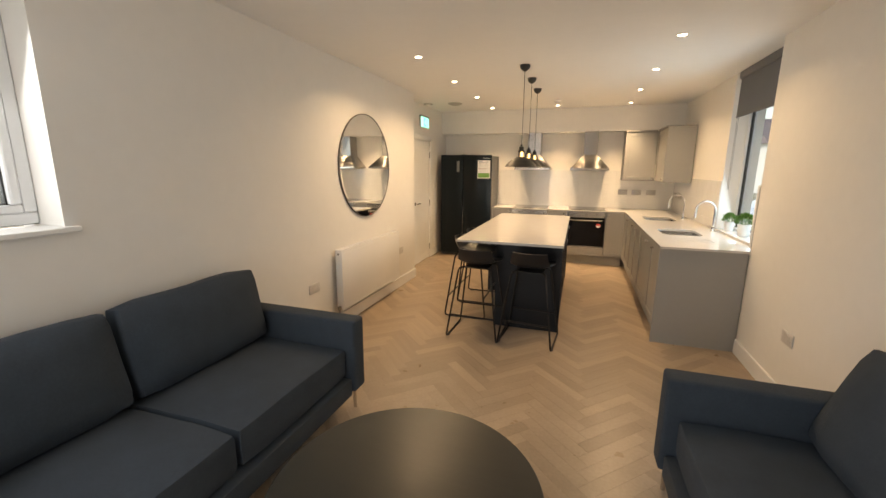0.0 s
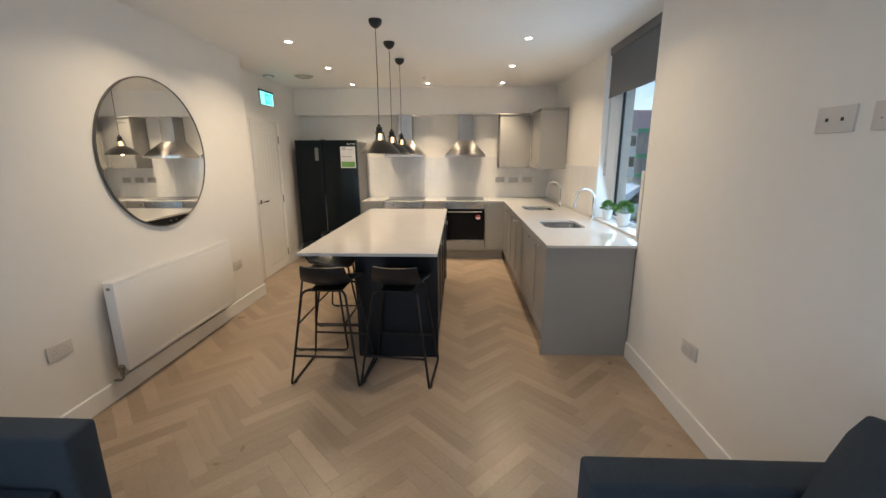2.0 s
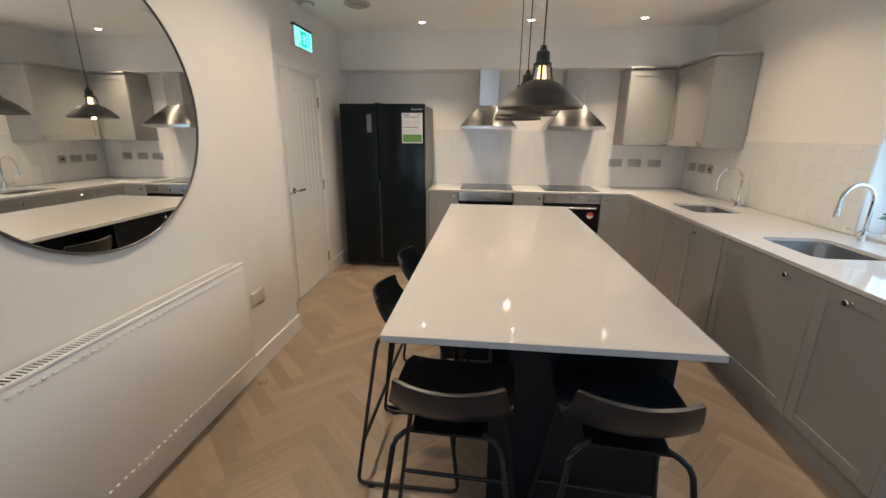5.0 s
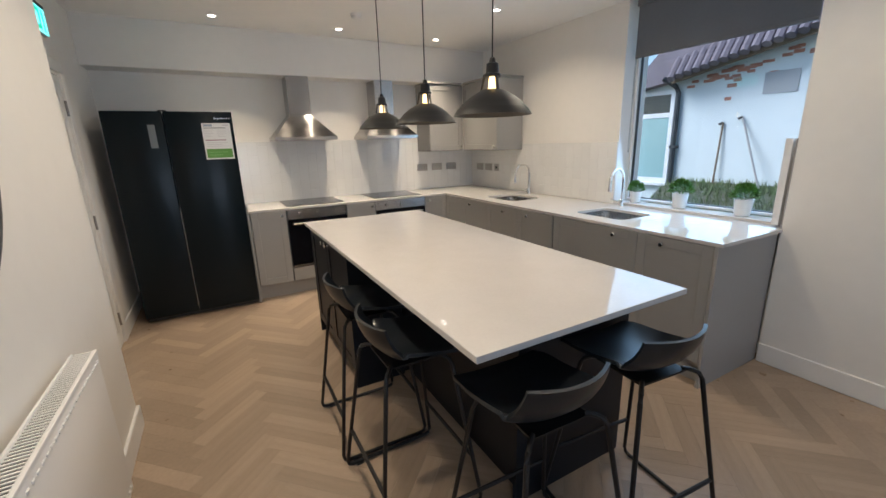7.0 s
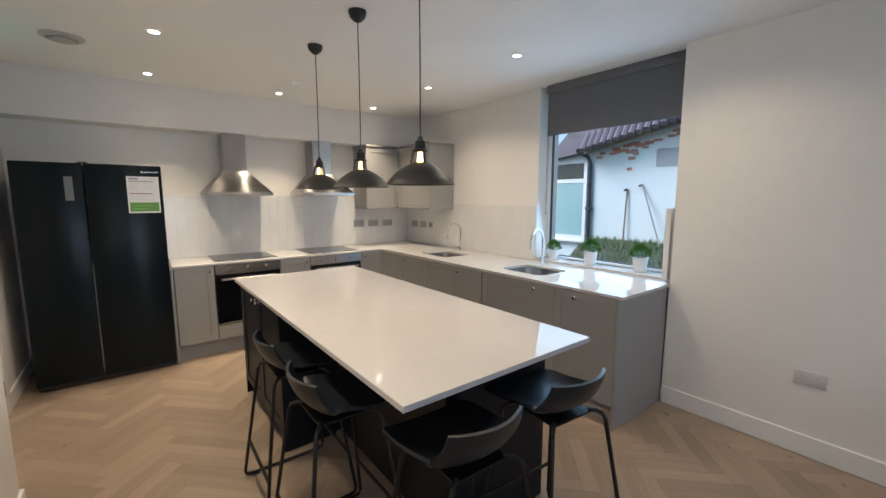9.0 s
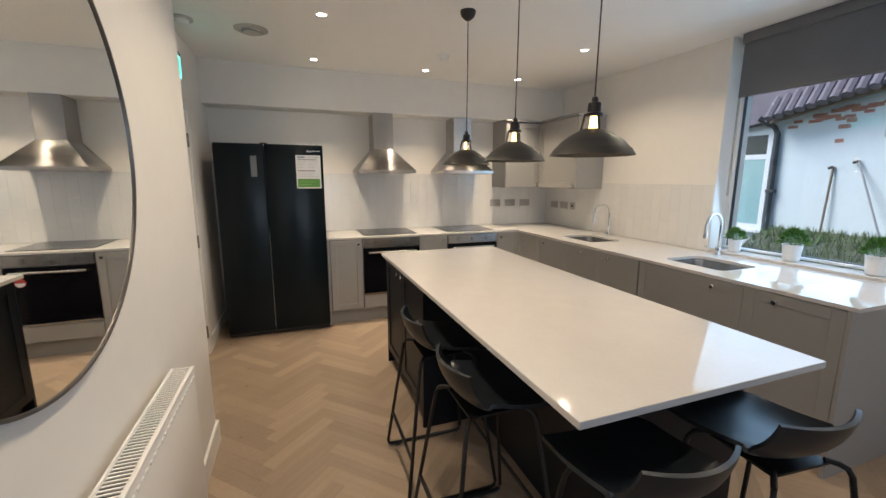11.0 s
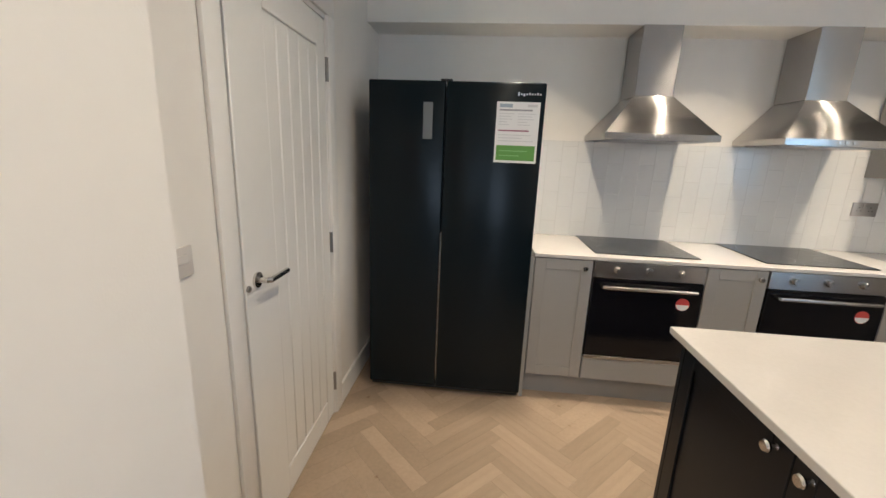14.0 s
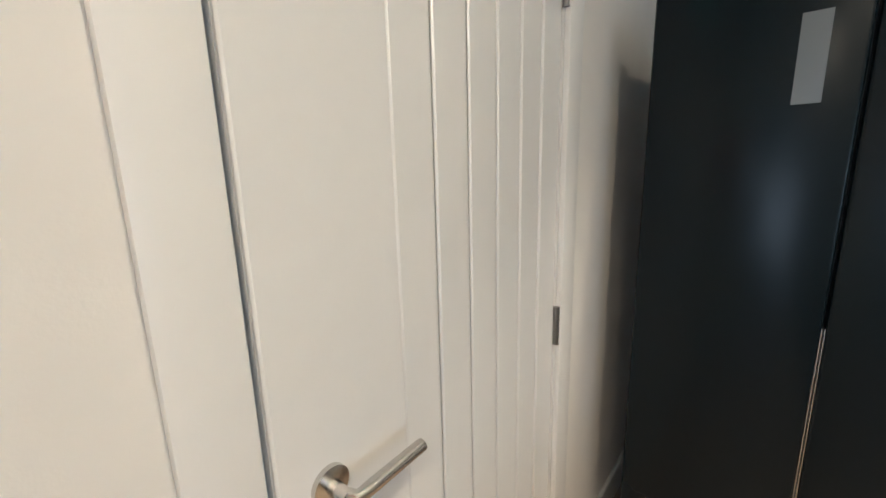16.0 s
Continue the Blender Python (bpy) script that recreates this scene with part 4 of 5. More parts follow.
# ---- radiator ----
r = thing("radiator", (XL, 4.04, 0), "white double panel radiator on the wall below the mirror", "radiator")
R0, R1, H0, H1 = -0.65, 0.65, 0.195, 0.795
fr = part("front_panel", box(0.088, 0.102, R0, R1, H0, H1, 0.005, 2), M_RAD, r)
part("back_panel", box(0.030, 0.042, R0 + 0.005, R1 - 0.005, H0 + 0.005, H1 - 0.01, 0.004, 1), M_RAD, r)
part("side_cover", box(0.030, 0.1, R0 - 0.004, R0 + 0.002, H0 + 0.004, H1 - 0.002, 0.002, 1), M_RAD, r)
part("side_cover", box(0.030, 0.1, R1 - 0.002, R1 + 0.004, H0 + 0.004, H1 - 0.002, 0.002, 1), M_RAD, r)
# dark sheet below the bars stands for the shade inside the open grille
gr = part("top_grille", box(0.034, 0.098, R0, R1, H1 - 0.016, H1 - 0.010), M_DARK, r)
n = 86
for k in range(n):
    y = R0 + 0.015 + (R1 - R0 - 0.03) * k / (n - 1)
    part("grille_bar", box(0.036, 0.094, y - 0.003, y + 0.003, H1 - 0.0075, H1 - 0.004), M_RAD, gr, smooth=False)
part("grille_rail", box(0.028, 0.036, R0, R1, H1 - 0.008, H1 + 0.002, 0.001, 1), M_RAD, gr)
part("grille_rail", box(0.094, 0.104, R0, R1, H1 - 0.010, H1 + 0.003, 0.002, 1), M_RAD, gr)
for z in (H0 + 0.025, H1 - 0.035):
    for k in range(40):
        y = R0 + 0.03 + (R1 - R0 - 0.06) * k / 39
        part("weld_dimple", box(0.1005, 0.1055, y - 0.008, y + 0.008, z - 0.005, z + 0.005, 0.002, 1), M_RAD, fr, smooth=False)
v = part("valve", lathe([(0, 0), (0.012, 0), (0.012, 0.03), (0.018, 0.034), (0.02, 0.06), (0.012, 0.066), (0, 0.066)], 18, (0.065, R0 - 0.022, 0.175)), M_STEELDARK, r, "dull steel radiator valve")
part("tail_pipe", tube([(0.065, R0 - 0.022, 0.18), (0.065, R0 - 0.022, 0.15), (0.05, R0 - 0.022, 0.135), (0.0, R0 - 0.022, 0.13)], 0.007, 10), M_STEELDARK, v)
part("union_nut", tube([(0.065, R0 - 0.022, 0.215), (0.065, R0 + 0.002, 0.215)], 0.011, 6), M_STEELDARK, v)
part("vent_plug", tube([(0.065, R0 - 0.012, H1 - 0.04), (0.065, R0 + 0.002, H1 - 0.04)], 0.011, 8), M_STEELDARK, r, "dark steel vent plug")
part("vent_plug", tube([(0.065, R1 - 0.002, H1 - 0.04), (0.065, R1 + 0.012, H1 - 0.04)], 0.011, 8), M_STEELDARK, r, "dark steel vent plug")
part("wall_bracket", box(0.001, 0.03, -0.5, -0.46, 0.3, 0.7), M_RAD, r)
part("wall_bracket", box(0.001, 0.03, 0.46, 0.5, 0.3, 0.7), M_RAD, r)

# ---- sockets and switches ----


def plate(name, label, at, w, h, normal, kind="socket", mtl=None, group=""):
    """normal: '+x', '-x' or '-y'."""
    rz = {"+x": 90, "-x": -90, "-y": 0}[normal]
    r = thing(name, at, label, "light switch" if kind == "switch" else "electrical socket", group, rz=rz)
    part("plate", box(-w / 2, w / 2, -0.009, -0.0005, -h / 2, h / 2, 0.002, 2), mtl or M_SOCKW, r)
    if kind == "switch":
        part("rocker", box(-0.026, 0.026, -0.0125, -0.0092, -0.004, 0.020, 0.002, 1), mtl or M_SOCKW, r)
    elif kind == "double":
        for x in (-0.034, 0.034):
            for dx, dz, ww, hh in ((0, 0.012, 0.004, 0.008), (-0.011, -0.008, 0.006, 0.004), (0.011, -0.008, 0.006, 0.004)):
                part("slot", box(x + dx - ww / 2, x + dx + ww / 2, -0.0096, -0.0091, dz - hh / 2, dz + hh / 2), M_DARK if mtl is M_SOCKET else M_SLOT, r)
            part("rocker", box(x * 0.35 - 0.006, x * 0.35 + 0.006, -0.012, -0.0092, 0.016, 0.032, 0.001, 1), mtl or M_SOCKW, r)
    elif kind == "fused":
        part("fuse_carrier", box(-0.02, 0.02, -0.011, -0.0092, -0.012, 0.012, 0.001, 1), M_DARK, r)
    else:
        for x in (-0.03, 0.03):
            part("outlet", box(x - 0.006, x + 0.006, -0.0105, -0.0092, -0.006, 0.006, 0.001, 1), M_DARK, r)
    return r


plate("double_socket", "white double wall socket low on the wall beside the radiator", (XL, 3.075, 0.50), 0.146, 0.086, "+x", "double")
plate("double_socket", "white double wall socket between the radiator and the wall corner", (XL, 4.945, 0.487), 0.146, 0.086, "+x", "double")
plate("double_socket", "white double wall socket low on the sitting area wall", (XR, 3.25, 0.473), 0.146, 0.086, "-x", "double")
for k, (y, kd) in enumerate(((2.615, "tv"), (2.405, "double"), (2.20, "double"))):
    plate("media_socket" if kd == "tv" else "double_socket", "pale socket plate at television height, part of a row of three", (XR, y, 1.682), 0.15, 0.09, "-x", kd, M_SOCKW, "sockets at television height")
for x in (1.66, 1.875, 2.095):
    plate("brushed_socket", "brushed grey metal socket on white tiles above the worktop", (x, YB - 0.010, 1.183), 0.146, 0.086, "-y", "double", M_SOCKET, "sockets along the tiled wall")
for y, kd, w in ((7.50, "double", 0.146), (7.30, "double", 0.146), (7.13, "fused", 0.086)):
    plate("brushed_socket", "brushed grey metal socket on side wall tiles near the corner", (XW - 0.010, y, 1.165), w, 0.086, "-x", kd, M_SOCKET, "sockets along the tiled wall")
plate("light_switch", "white light switch with one wide rocker beside the door", (XJ, 5.765, 1.140), 0.086, 0.078, "+x", "switch")

# ---- blind ----
r = thing("roller_blind", (XW + 0.03, 4.70, CEIL), "dark grey roller blind half lowered over the window", "window blind")
BY = 0.60
part("cassette", box(-0.03, 0.05, -BY, BY, -0.075, -0.001, 0.008, 2), mat("grey_blind_case", (0.13, 0.137, 0.15), 0.5), r)
part("fabric", box(-0.012, -0.0105, -BY + 0.01, BY - 0.01, -0.44, -0.07), M_BLIND, r)
part("bottom_bar", box(-0.018, -0.004, -BY + 0.01, BY - 0.01, -0.458, -0.438, 0.003, 1), M_BLIND, r)
part("chain", tube([(0.0, BY - 0.004, -0.07), (0.0, BY - 0.004, -1.2), (0.012, BY - 0.004, -1.2), (0.012, BY - 0.004, -0.07)], 0.0015, 5), M_DARK, r)

# ---- pots on the sill ----


def plant(y, x, s, leaves, seed, label):
    leaves = int(leaves * 1.3)
    rnd = random.Random(seed)
    r = thing("potted_plant", (x, y, 0.926), label, "potted plant", "plants on the window sill")
    part("pot", lathe([(0, 0), (0.036 * s, 0), (0.040 * s, 0.004), (0.050 * s, 0.098 * s), (0.052 * s, 0.10 * s), (0.047 * s, 0.10 * s), (0.045 * s, 0.086 * s), (0, 0.086 * s)], 32), M_POT, r, "white ceramic pot")
    part("soil", lathe([(0, 0.087 * s), (0.044 * s, 0.0872 * s), (0.044 * s, 0.0864 * s)], 20), M_SOIL, r)
    b = bmesh.new()
    for _ in range(leaves):
        a, e, rr = rnd.uniform(0, 6.283), rnd.uniform(0.1, 1.5), rnd.uniform(0.55, 1.0) ** 0.6
        d = Vector((math.cos(a) * math.cos(e), math.sin(a) * math.cos(e), math.sin(e)))
        c = Vector((0, 0, 0.098 * s)) + Vector((d.x * 0.076, d.y * 0.076, d.z * 0.095)) * s * rr
        u = d.cross(Vector((rnd.uniform(-1, 1), rnd.uniform(-1, 1), rnd.uniform(-1, 1)))).normalized()
        w = (d + u * 0.3).normalized() * rnd.uniform(0.011, 0.02)
        v = [b.verts.new(c - w * 0.6), b.verts.new(c + u * 0.005), b.verts.new(c + w), b.verts.new(c - u * 0.005)]
        b.faces.new(v)
    f = part("foliage", b, M_LEAF, r, "small bright green leaves", kind="stuff", smooth=False)
    b = bmesh.new()
    for _ in range(14):
        a = rnd.uniform(0, 6.283)
        tube([(0.01 * math.cos(a), 0.01 * math.sin(a), 0.085 * s), (0.04 * s * math.cos(a), 0.04 * s * math.sin(a), 0.14 * s)], 0.0015, 4, bm=b)
    part("stems", b, M_LEAF, r)


plant(5.21, 2.51, 0.98, 420, 1, "small leafy plant in a white pot near the tap")
plant(4.82, 2.52, 1.18, 600, 2, "bushy green plant in a white pot on the sill")
plant(4.37, 2.52, 1.18, 600, 3, "rounded green plant in a white pot near the tiled edge")

# ---- sofas ----


def sofa(lean, shift):
    """A two seat sofa; the back lies at -x, the seats face +x."""
    r = thing("sofa", (0, 0, 0), "dark blue-grey fabric two seat sofa on thin metal legs", "sofa", "pair of sofas")
    L, A, D = 1.00, 0.13, 0.88
    part("base", box(0.02, D - 0.02, -L + A, L - A, 0.13, 0.246, 0.012, 2), M_SOFA, r)
    for s in (-1, 1):
        y0, y1 = sorted((s * (L - A), s * L))
        part("arm", box(0, D, y0 + 0.001, y1 - 0.001, 0.15, 0.63, 0.018, 3), M_SOFA, r)
    part("back", box(0, 0.12, -L + A, L - A, 0.2465, 0.66, 0.02, 3), M_SOFA, r)
    for s in (-1, 1):
        y0, y1 = sorted((s * 0.006, s * (L - A - 0.007)))
        part("seat_cushion", cushion(0.14, D - 0.05, y0, y1, 0.256, 0.452, 0.012, 0.030), M_SOFA, r)
        part("back_cushion", cushion(-0.075, 0.075, y0 + 0.004, y1 - 0.004, 0.0, 0.475, 0.035, 0.05, m=Matrix.Translation((0.175 + shift, 0, 0.455)) @ pose(0, 0, 0, 0, lean, 0)), M_SOFA, r)
    for x in (0.06, D - 0.05):
        for y in (-L + 0.06, L - 0.06):
            part("leg", tube([(x, y, 0.0), (x, y, 0.158)], 0.011, 10), M_NICKEL, r, "thin round metal leg")
    return r


sf = sofa(-12, 0.02)
sf.location = (-1.205, 1.33, 0)
s2 = sofa(-20, 0.14)
s2.location, s2.rotation_euler = (2.275, 1.205, 0), (0, 0, math.pi)

# ---- coffee table ----
r = thing("coffee_table", (0.428, 1.285, 0), "round black wooden coffee table with a thin rim", "coffee table")
part("tabletop", lathe([(0, 0.415), (0.485, 0.415), (0.490, 0.420), (0.490, 0.444), (0.486, 0.449), (0, 0.449)], 96), M_TABLE, r)
for k in range(4):
    a = radians(45 + 90 * k)
    part("leg", tube([(0.30 * math.cos(a), 0.30 * math.sin(a), 0.414), (0.38 * math.cos(a), 0.38 * math.sin(a), 0.0)], 0.018, 12), M_TABLE, r)

# ---- outdoors things ----
FX, GZ = 7.5, -0.6
r = thing("outbuilding", (FX, 7.0, GZ), "low white rendered building with a brown tiled roof", "house")
b = bmesh.new()
prism([(-3.4, 0.0), (1.1, 0.0), (1.1, 3.18), (1.05, 3.18), (-3.4, 4.05)], 0.0, 3.0, bm=b, m=Matrix(((0, 0, 1, 0), (1, 0, 0, 0), (0, 1, 0, 0), (0, 0, 0, 1))))
part("wall", b, M_RENDER, r, smooth=False)
part("gable_wall", box(0.02, 3.0, 1.101, 1.95, 0.0, 3.14), M_RENDER, r, smooth=False)
rf = part("roof", prism([(-3.5, 4.02), (1.0, 3.12), (1.95, 3.0), (1.95, 3.08), (1.3, 3.72), (-3.5, 4.75)], -0.25, 0.0, m=Matrix(((0, 0, 1, 0), (1, 0, 0, 0), (0, 1, 0, 0), (0, 0, 0, 1)))), M_ROOF, r, "brown tiled roof", smooth=False)
for k in range(30):
    y = -3.4 + k * 0.15
    z = 3.12 - (y - 1.0) * 0.2
    part("roof_tile", tube([(-0.42, y, z + 0.0), (0.02, y, z + 0.70)], 0.074, 8), M_ROOF, rf)
part("fascia", prism([(-3.45, 3.95), (1.0, 3.06), (1.0, 3.14), (-3.45, 4.03)], -0.30, -0.251, m=Matrix(((0, 0, 1, 0), (1, 0, 0, 0), (0, 1, 0, 0), (0, 0, 0, 1)))), M_WOOD, r, "weathered brown eaves board")
rnd = random.Random(8)
for k in range(46):
    # fallen render shows bricks in ragged clusters below the eaves
    cy, cz, sy, sz = ((0.05, 0.16, 0.16, 0.14), (-0.55, 0.06, 0.3, 0.05), (-1.3, 0.07, 0.35, 0.05), (0.35, 0.05, 0.2, 0.04))[k % 4]
    y = cy + rnd.gauss(0, sy)
    dz = abs(rnd.gauss(cz, sz))
    z, w, h = 3.02 - (y - 1.0) * 0.2 - round(dz / 0.07) * 0.07, rnd.uniform(0.05, 0.10), rnd.uniform(0.022, 0.032)
    part("exposed_brick", box(-rnd.uniform(0.002, 0.012), -0.001 - 0.00002 * k, y - w, y + w, z - h, z + h, 0.004, 1), M_BRICK, r)
part("vent_patch", box(-0.012, -0.001, -0.90, -0.42, 2.72, 3.06, 0.004, 1), mat("pale_grey_board", (0.36, 0.38, 0.39), 0.8, var=0.08), r, "grey boarded patch")
wn2 = part("window", box(-0.03, -0.001, 1.07, 1.15, 1.15, 2.98), M_UPVC, r, "white framed narrow window")
part("frame_rail", box(-0.03, -0.001, 1.151, 1.95, 2.90, 2.98), M_UPVC, wn2)
part("frame_rail", box(-0.03, -0.001, 1.151, 1.95, 2.46, 2.55), M_UPVC, wn2)
part("frame_rail", box(-0.03, -0.001, 1.151, 1.95, 1.15, 1.25), M_UPVC, wn2)
part("pane", box(-0.02, -0.001, 1.151, 1.95, 1.251, 2.459), M_FROST, wn2, "pale teal blank pane")
part("pane", box(-0.02, -0.001, 1.151, 1.95, 2.551, 2.899), M_CARGLASS, wn2, "dark top light")
part("sill", box(-0.09, -0.001, 1.04, 1.97, 1.09, 1.149, 0.006, 1), M_UPVC, wn2, "white projecting sill")
part("drainpipe", tube([(-0.28, 1.2, 3.18), (-0.10, 1.03, 3.02), (-0.06, 0.99, 2.9), (-0.06, 0.97, 0.9)], 0.045, 10), M_PIPE, r, "dark grey plastic downpipe")
part("pipe_bracket", box(-0.11, -0.001, 0.91, 1.04, 1.85, 1.91, 0.005, 1), M_PIPE, r)
bank = thing("grass_bank", (FX - 0.75, 7.0, GZ), "raised bank with rough green grass below the white wall", "grass bank")
part("mound", prism([(-0.9, 0.0), (0.74, 0.0), (0.74, 1.22), (0.2, 1.12), (-0.5, 0.65)], -3.5, 0.85, m=Matrix(((1, 0, 0, 0), (0, 0, 1, 0), (0, 1, 0, 0), (0, 0, 0, 1)))), M_GROUND, bank)
rnd = random.Random(5)
b = bmesh.new()
for _ in range(3600):
    y, q = rnd.uniform(-2.6, 0.84), rnd.random()
    x = -0.5 + 1.22 * q
    z = (0.65 + (x + 0.5) * 0.67) if x < 0.2 else 1.12 + (x - 0.2) * 0.18
    h, w, a = rnd.uniform(0.04, 0.15), rnd.uniform(0.006, 0.014), rnd.uniform(0, 6.28)
    dx, dy = w * math.cos(a), w * math.sin(a)
    b.faces.new((b.verts.new((x - dx, y - dy, z - 0.02)), b.verts.new((x + dx, y + dy, z - 0.02)), b.verts.new((x + rnd.uniform(-0.05, 0.05), y + rnd.uniform(-0.05, 0.05), z + h))))
part("grass", b, M_GRASS, bank, kind="stuff", smooth=False)
for nm, p0, p1, lab in (("broom_handle", (-0.10, 0.12, 1.10), (-0.03, 0.115, 2.30), "dark wooden handle leaning on the white wall"), ("garden_pole", (-0.30, -0.72, 1.20), (-0.03, -0.19, 2.38), "pale metal pole leaning on the white wall")):
    q = thing(nm, (FX, 7.0, GZ), lab, "garden tool")
    part("shaft", tube([p0, p1], 0.016, 8), M_WOOD if nm[0] == "b" else M_SOCKET, q)
    part("head", tube([p1, (p1[0] - 0.02, p1[1] + 0.06, p1[2] - 0.03)], 0.022, 8), M_DARK, q)
# beyond
q = thing("board_fence", (9.5, 14.0, GZ), "tall grey board fence with green painted rails", "fence")
for k in range(26):
    part("board", box(-3.1 + k * 0.26, -3.1 + k * 0.26 + 0.25, 0, 0.03, 0.0, 2.86, 0.004, 1), M_FENCE, q)
for z in (1.50, 2.08, 2.84):
    part("rail", box(-3.1, 3.7, -0.04, -0.001, z, z + 0.11, 0.004, 1), M_FGREEN, q, "green painted rail")
part("banner", box(-1.9, 0.2, -0.06, -0.041, 1.64, 2.06, 0.002, 1), M_PURPLE, q, "faded purple banner")


def car(x, y):
    """A parked hatchback, its length along x."""
    r = thing("parked_car", (x, y, GZ), "pale silver blue hatchback parked by the fence", "car")
    side = [(-2.0, 0.35), (2.0, 0.35), (2.05, 0.62), (1.95, 0.85), (1.1, 0.98), (0.55, 1.40), (-1.2, 1.44), (-1.85, 1.0), (-2.02, 0.75)]
    up = Matrix(((1, 0, 0, 0), (0, 0, 1, 0), (0, 1, 0, 0), (0, 0, 0, 1)))
    bd = part("body", prism(side, -0.82, 0.82, m=up, bevel=0.06), M_CAR, r)
    part("side_window", prism([(-1.55, 1.0), (0.85, 1.0), (0.45, 1.33), (-1.1, 1.36)], -0.845, 0.845, m=up), M_CARGLASS, bd)
    part("windscreen", prism([(1.06, 1.0), (1.13, 1.0), (0.62, 1.38), (0.55, 1.38)], -0.68, 0.68, m=up), M_CARGLASS, bd)
    for wx in (-1.25, 1.25):
        for wy in (-0.78, 0.78):
            wh = part("wheel", lathe([(0, -0.1), (0.27, -0.1), (0.31, -0.07), (0.31, 0.07), (0.27, 0.1), (0, 0.1)], 28, m=Matrix.Translation((wx, wy, 0.31)) @ pose(0, 0, 0, 90)), M_TYRE, r)
            part("rim", lathe([(0, -0.11), (0.18, -0.11), (0.19, 0.11), (0, 0.11)], 20, m=Matrix.Translation((wx, wy, 0.31)) @ pose(0, 0, 0, 90)), M_SOCKET, wh)
    for wy in (-0.6, 0.6):
        part("headlight", box(1.93, 2.03, wy - 0.15, wy + 0.15, 0.66, 0.8, 0.02, 2), M_CARGLASS, bd)


car(6.6, 12.0)
for k, (hx, hy) in enumerate(((21.5, 45.0),)):
    q = thing("house", (hx, hy, GZ), "distant rendered house with a dark pitched roof", "house")
    part("wall", box(-4.5, 4.5, 0, 7, 0, 4.6), M_RENDER, q, smooth=False)
    up = Matrix(((1, 0, 0, 0), (0, 0, 1, 0), (0, 1, 0, 0), (0, 0, 0, 1)))
    part("roof", prism([(-0.5, 4.55), (7.5, 4.55), (3.5, 7.0)], -4.8, 4.8, m=Matrix(((0, 0, 1, 0), (1, 0, 0, 0), (0, 1, 0, 0), (0, 0, 0, 1)))), M_ROOF, q, "dark tiled roof", smooth=False)
    for wx in (-3.2, -0.6, 2.0):
        for wz in (0.9, 3.0):
            fr2 = part("window", box(wx, wx + 1.3, -0.05, -0.001, wz, wz + 1.2), M_UPVC, q)
            part("pane", box(wx + 0.08, wx + 1.22, -0.07, -0.051, wz + 0.08, wz + 1.12), M_CARGLASS, fr2)


# ---- wall tiles ----
TW, TH, TT, G = 0.100, 0.200, 0.0055, 0.0012


def tiles(parent, name, along, base, a0, a1, z0, z1, out, skip=()):
    """Upright tiles in straight columns, each column shifted by half a tile."""
    shared = {}
    rnd = random.Random(31)
    col = 0
    a = a0
    while a < a1 - 0.005:
        w = min(TW, a1 - a) - G
        z = z0 - (TH / 2 if col % 2 else 0)
        while z < z1 - 0.005:
            lo, hi = max(z, z0), min(z + TH, z1) - G
            if hi - lo > 0.01 and not any(s[0] < a + w / 2 < s[1] for s in skip):
                key = (round(w, 4), round(hi - lo, 4))
                if key not in shared:
                    if along == "x":
                        b = box(0, w, -TT, 0, 0, hi - lo, 0.0012, 1)
                    else:
                        b = box(-TT, 0, 0, w, 0, hi - lo, 0.0012, 1)
                    ob = part("tile", b, M_TILE, parent, smooth=False)
                    shared[key] = ob.data
                else:
                    ob = new("tile", shared[key])
                    ob.parent = parent
                ob.location = (a, base, lo) if along == "x" else (base, a, lo)
                ob.rotation_euler = (rnd.uniform(-0.003, 0.003), 0, rnd.uniform(-0.007, 0.007)) if along == "x" else (0, rnd.uniform(-0.004, 0.004), rnd.uniform(-0.004, 0.004))
            z += TH
        a += TW
        col += 1


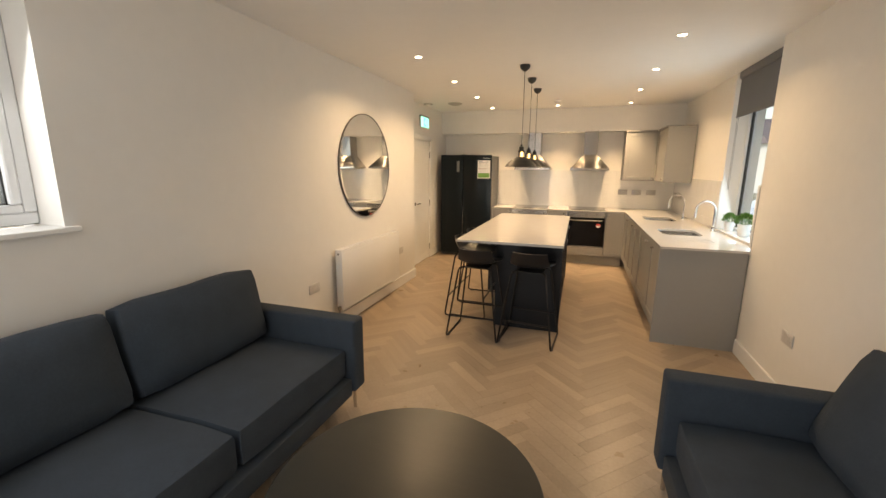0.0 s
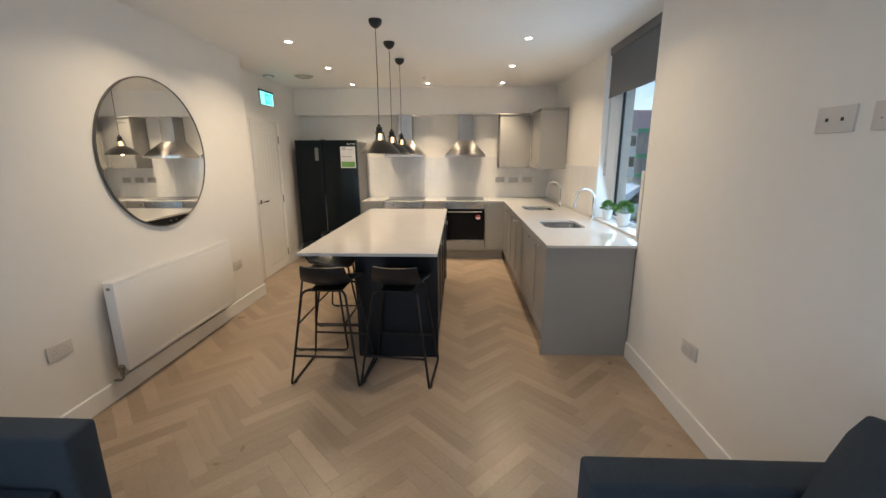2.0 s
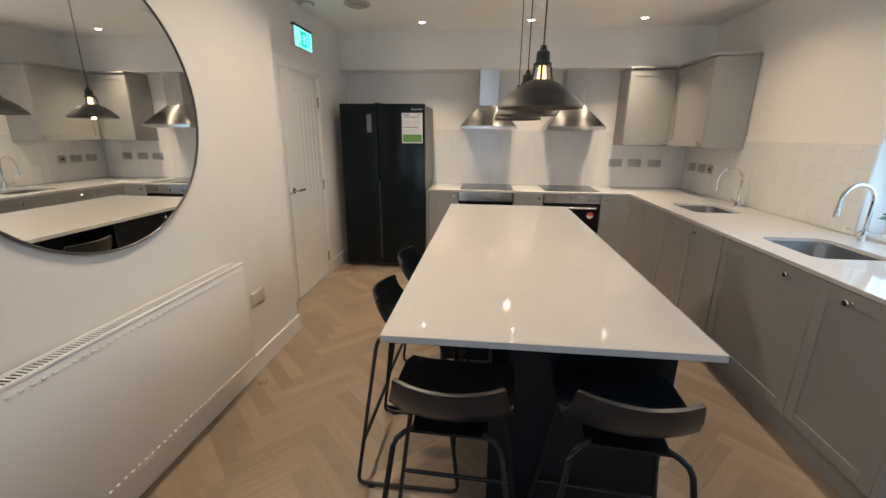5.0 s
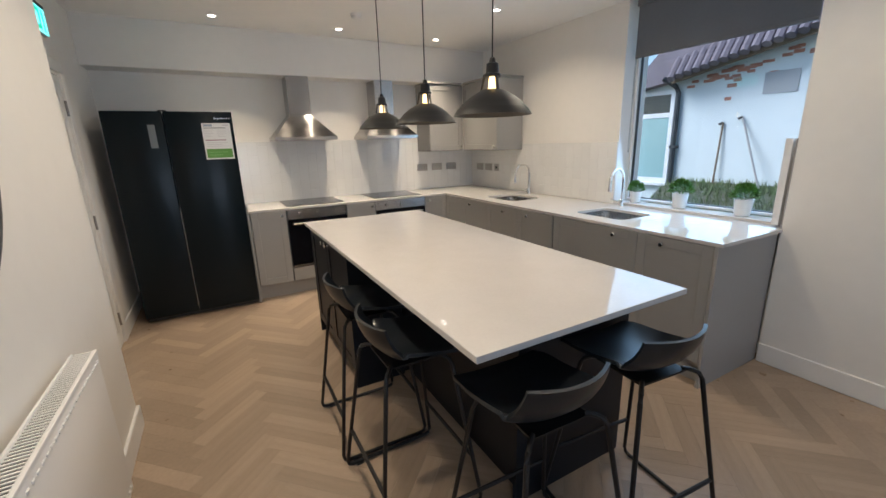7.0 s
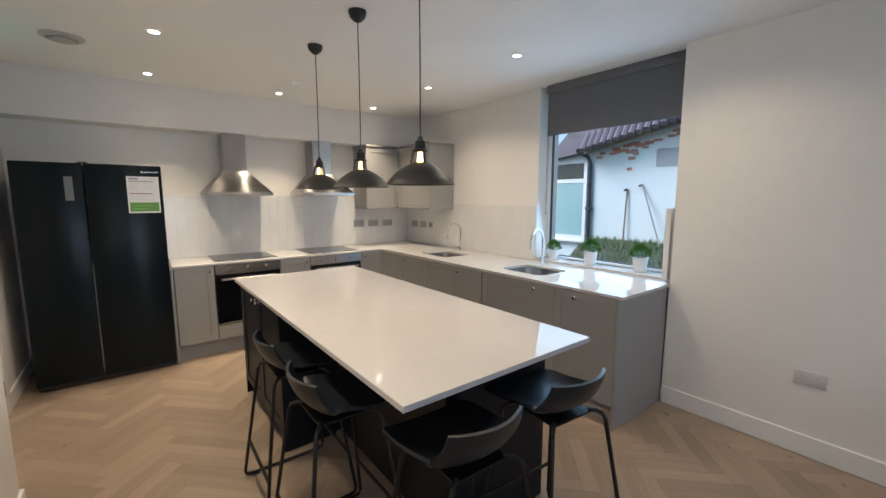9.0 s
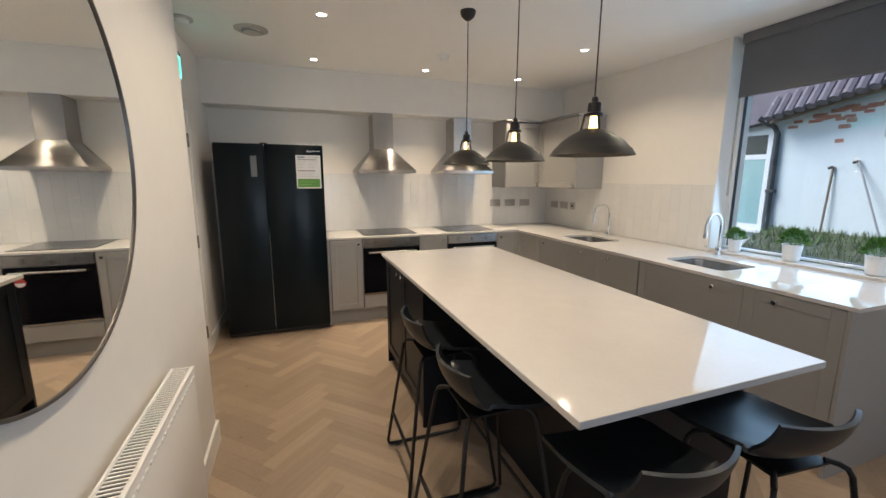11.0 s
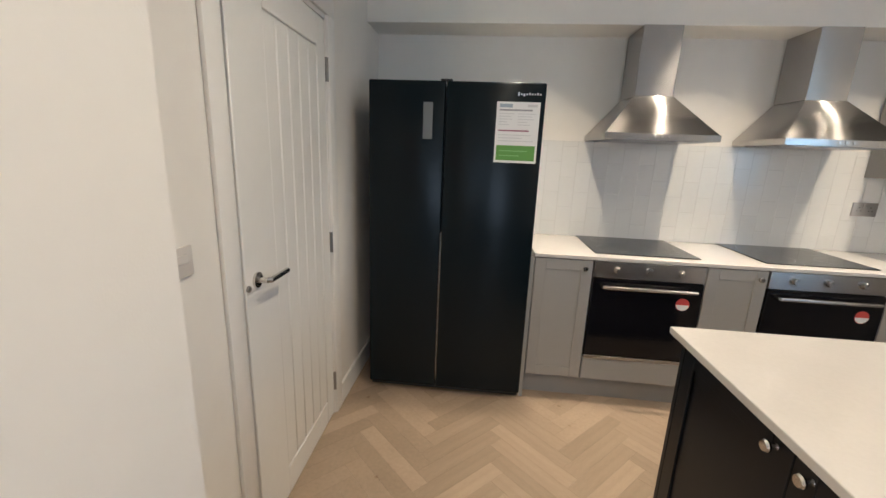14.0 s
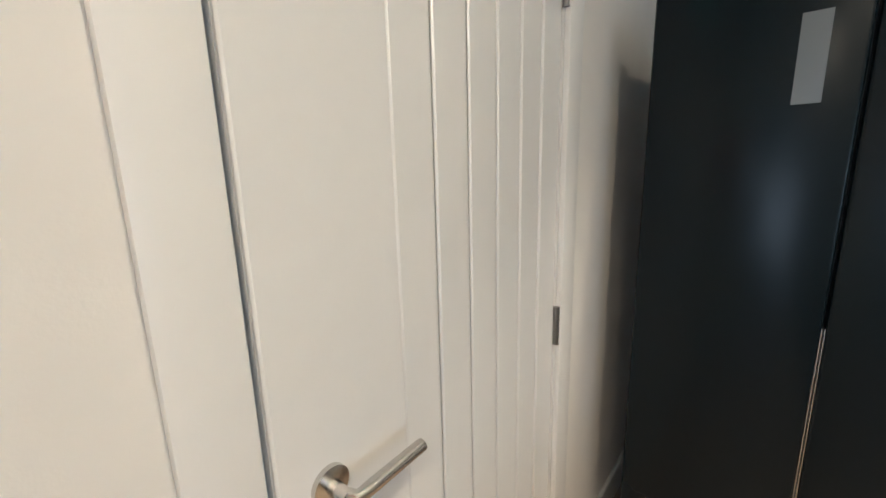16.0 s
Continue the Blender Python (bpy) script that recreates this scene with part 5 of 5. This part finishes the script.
tb = structure("tile_splashback_1", box(-0.462, XW - 0.0045, YB - 0.0083, YB - 0.0005, Z1 + 0.001, 1.54), M_GROUT, "white gloss upright tiles behind the hobs")
tiles(tb, "n", "x", YB - 0.004, -0.462, XW - 0.011, Z1 + 0.001, 1.54, -1)
tb = structure("tile_splashback_2", box(XW - 0.0083, XW - 0.0005, 5.372, YB - 0.0045, Z1 + 0.001, 1.445), M_GROUT, "white gloss upright tiles along the sink wall")
tiles(tb, "e", "y", XW - 0.004, 5.372, YB - 0.011, Z1 + 0.001, 1.445, -1)
structure("tile_splashback_3", box(XR + 0.001, XW + 0.15, YR + 0.0205, YR + 0.058, 0.926, 1.45, 0.001, 1), M_TILE, "white tiled window return beside the sill")
structure("tile_trim", box(XR - 0.003, XR + 0.004, YR - 0.004, YR + 0.003, 0.9055, 1.45, 0.0005, 1), M_SOCKET, "thin grey metal trim at the edge of the tiles")

# ---- floor planks ----
PLL, PLW = 0.48, 0.082
shared = bpy.data.meshes.new("plank")
b = box(-PLL / 2 + 0.0003, PLL / 2 - 0.0003, -PLW / 2 + 0.0002, PLW / 2 - 0.0002, -0.0035, 0.0, 0.0004, 1)
b.to_mesh(shared)
b.free()
shared.materials.append(M_PLANK)
floor = bpy.data.objects["floor"]
rest = bmesh.new()
c45 = math.sqrt(0.5)
near_planks, far_planks = [], []
for i in range(-110, 140):
    for j in range(-16, 17):
        for turn in (0, 1):
            # herringbone lattice in the planks' own axes, then turned by 45 degrees
            if turn == 0:
                u, v = i * PLW + j * PLL + PLL / 2, i * PLW - j * PLL + PLW / 2
            else:
                u, v = i * PLW + j * PLL - PLW / 2, i * PLW - j * PLL + PLL / 2
            x, y = (u - v) * c45 - 0.261, (u + v) * c45 + 0.1
            if XJ - 0.2 < x < XW + 0.2 and YS - 0.2 < y < YB + 0.2:
                (near_planks if -1.1 < x < 1.9 and 3.0 < y < 6.9 else far_planks).append((x, y, 45 if turn == 0 else 135))
near_planks.sort(key=lambda p: (p[0] - 0.2) ** 2 + 0.4 * (p[1] - 4.6) ** 2)
far_planks += near_planks[300:]
for x, y, a in near_planks[:300]:
    ob = new("plank", shared)
    ob.parent = floor
    ob.location, ob.rotation_euler = (x, y, 0), (0, 0, radians(a))
vs, fs = [], []
for x, y, a in far_planks:
    m = pose(x, y, 0, 0, 0, a)
    base = len(vs)
    vs += [m @ q.co for q in shared.vertices]
    fs += [[base + q for q in p.vertices] for p in shared.polygons]
me = bpy.data.meshes.new("plank_field")
me.from_pydata([tuple(q) for q in vs], [], fs)
me.materials.append(M_PLANK2)
ob = new("plank_field", me)
ob.parent = floor
tagged(ob, kind="stuff")
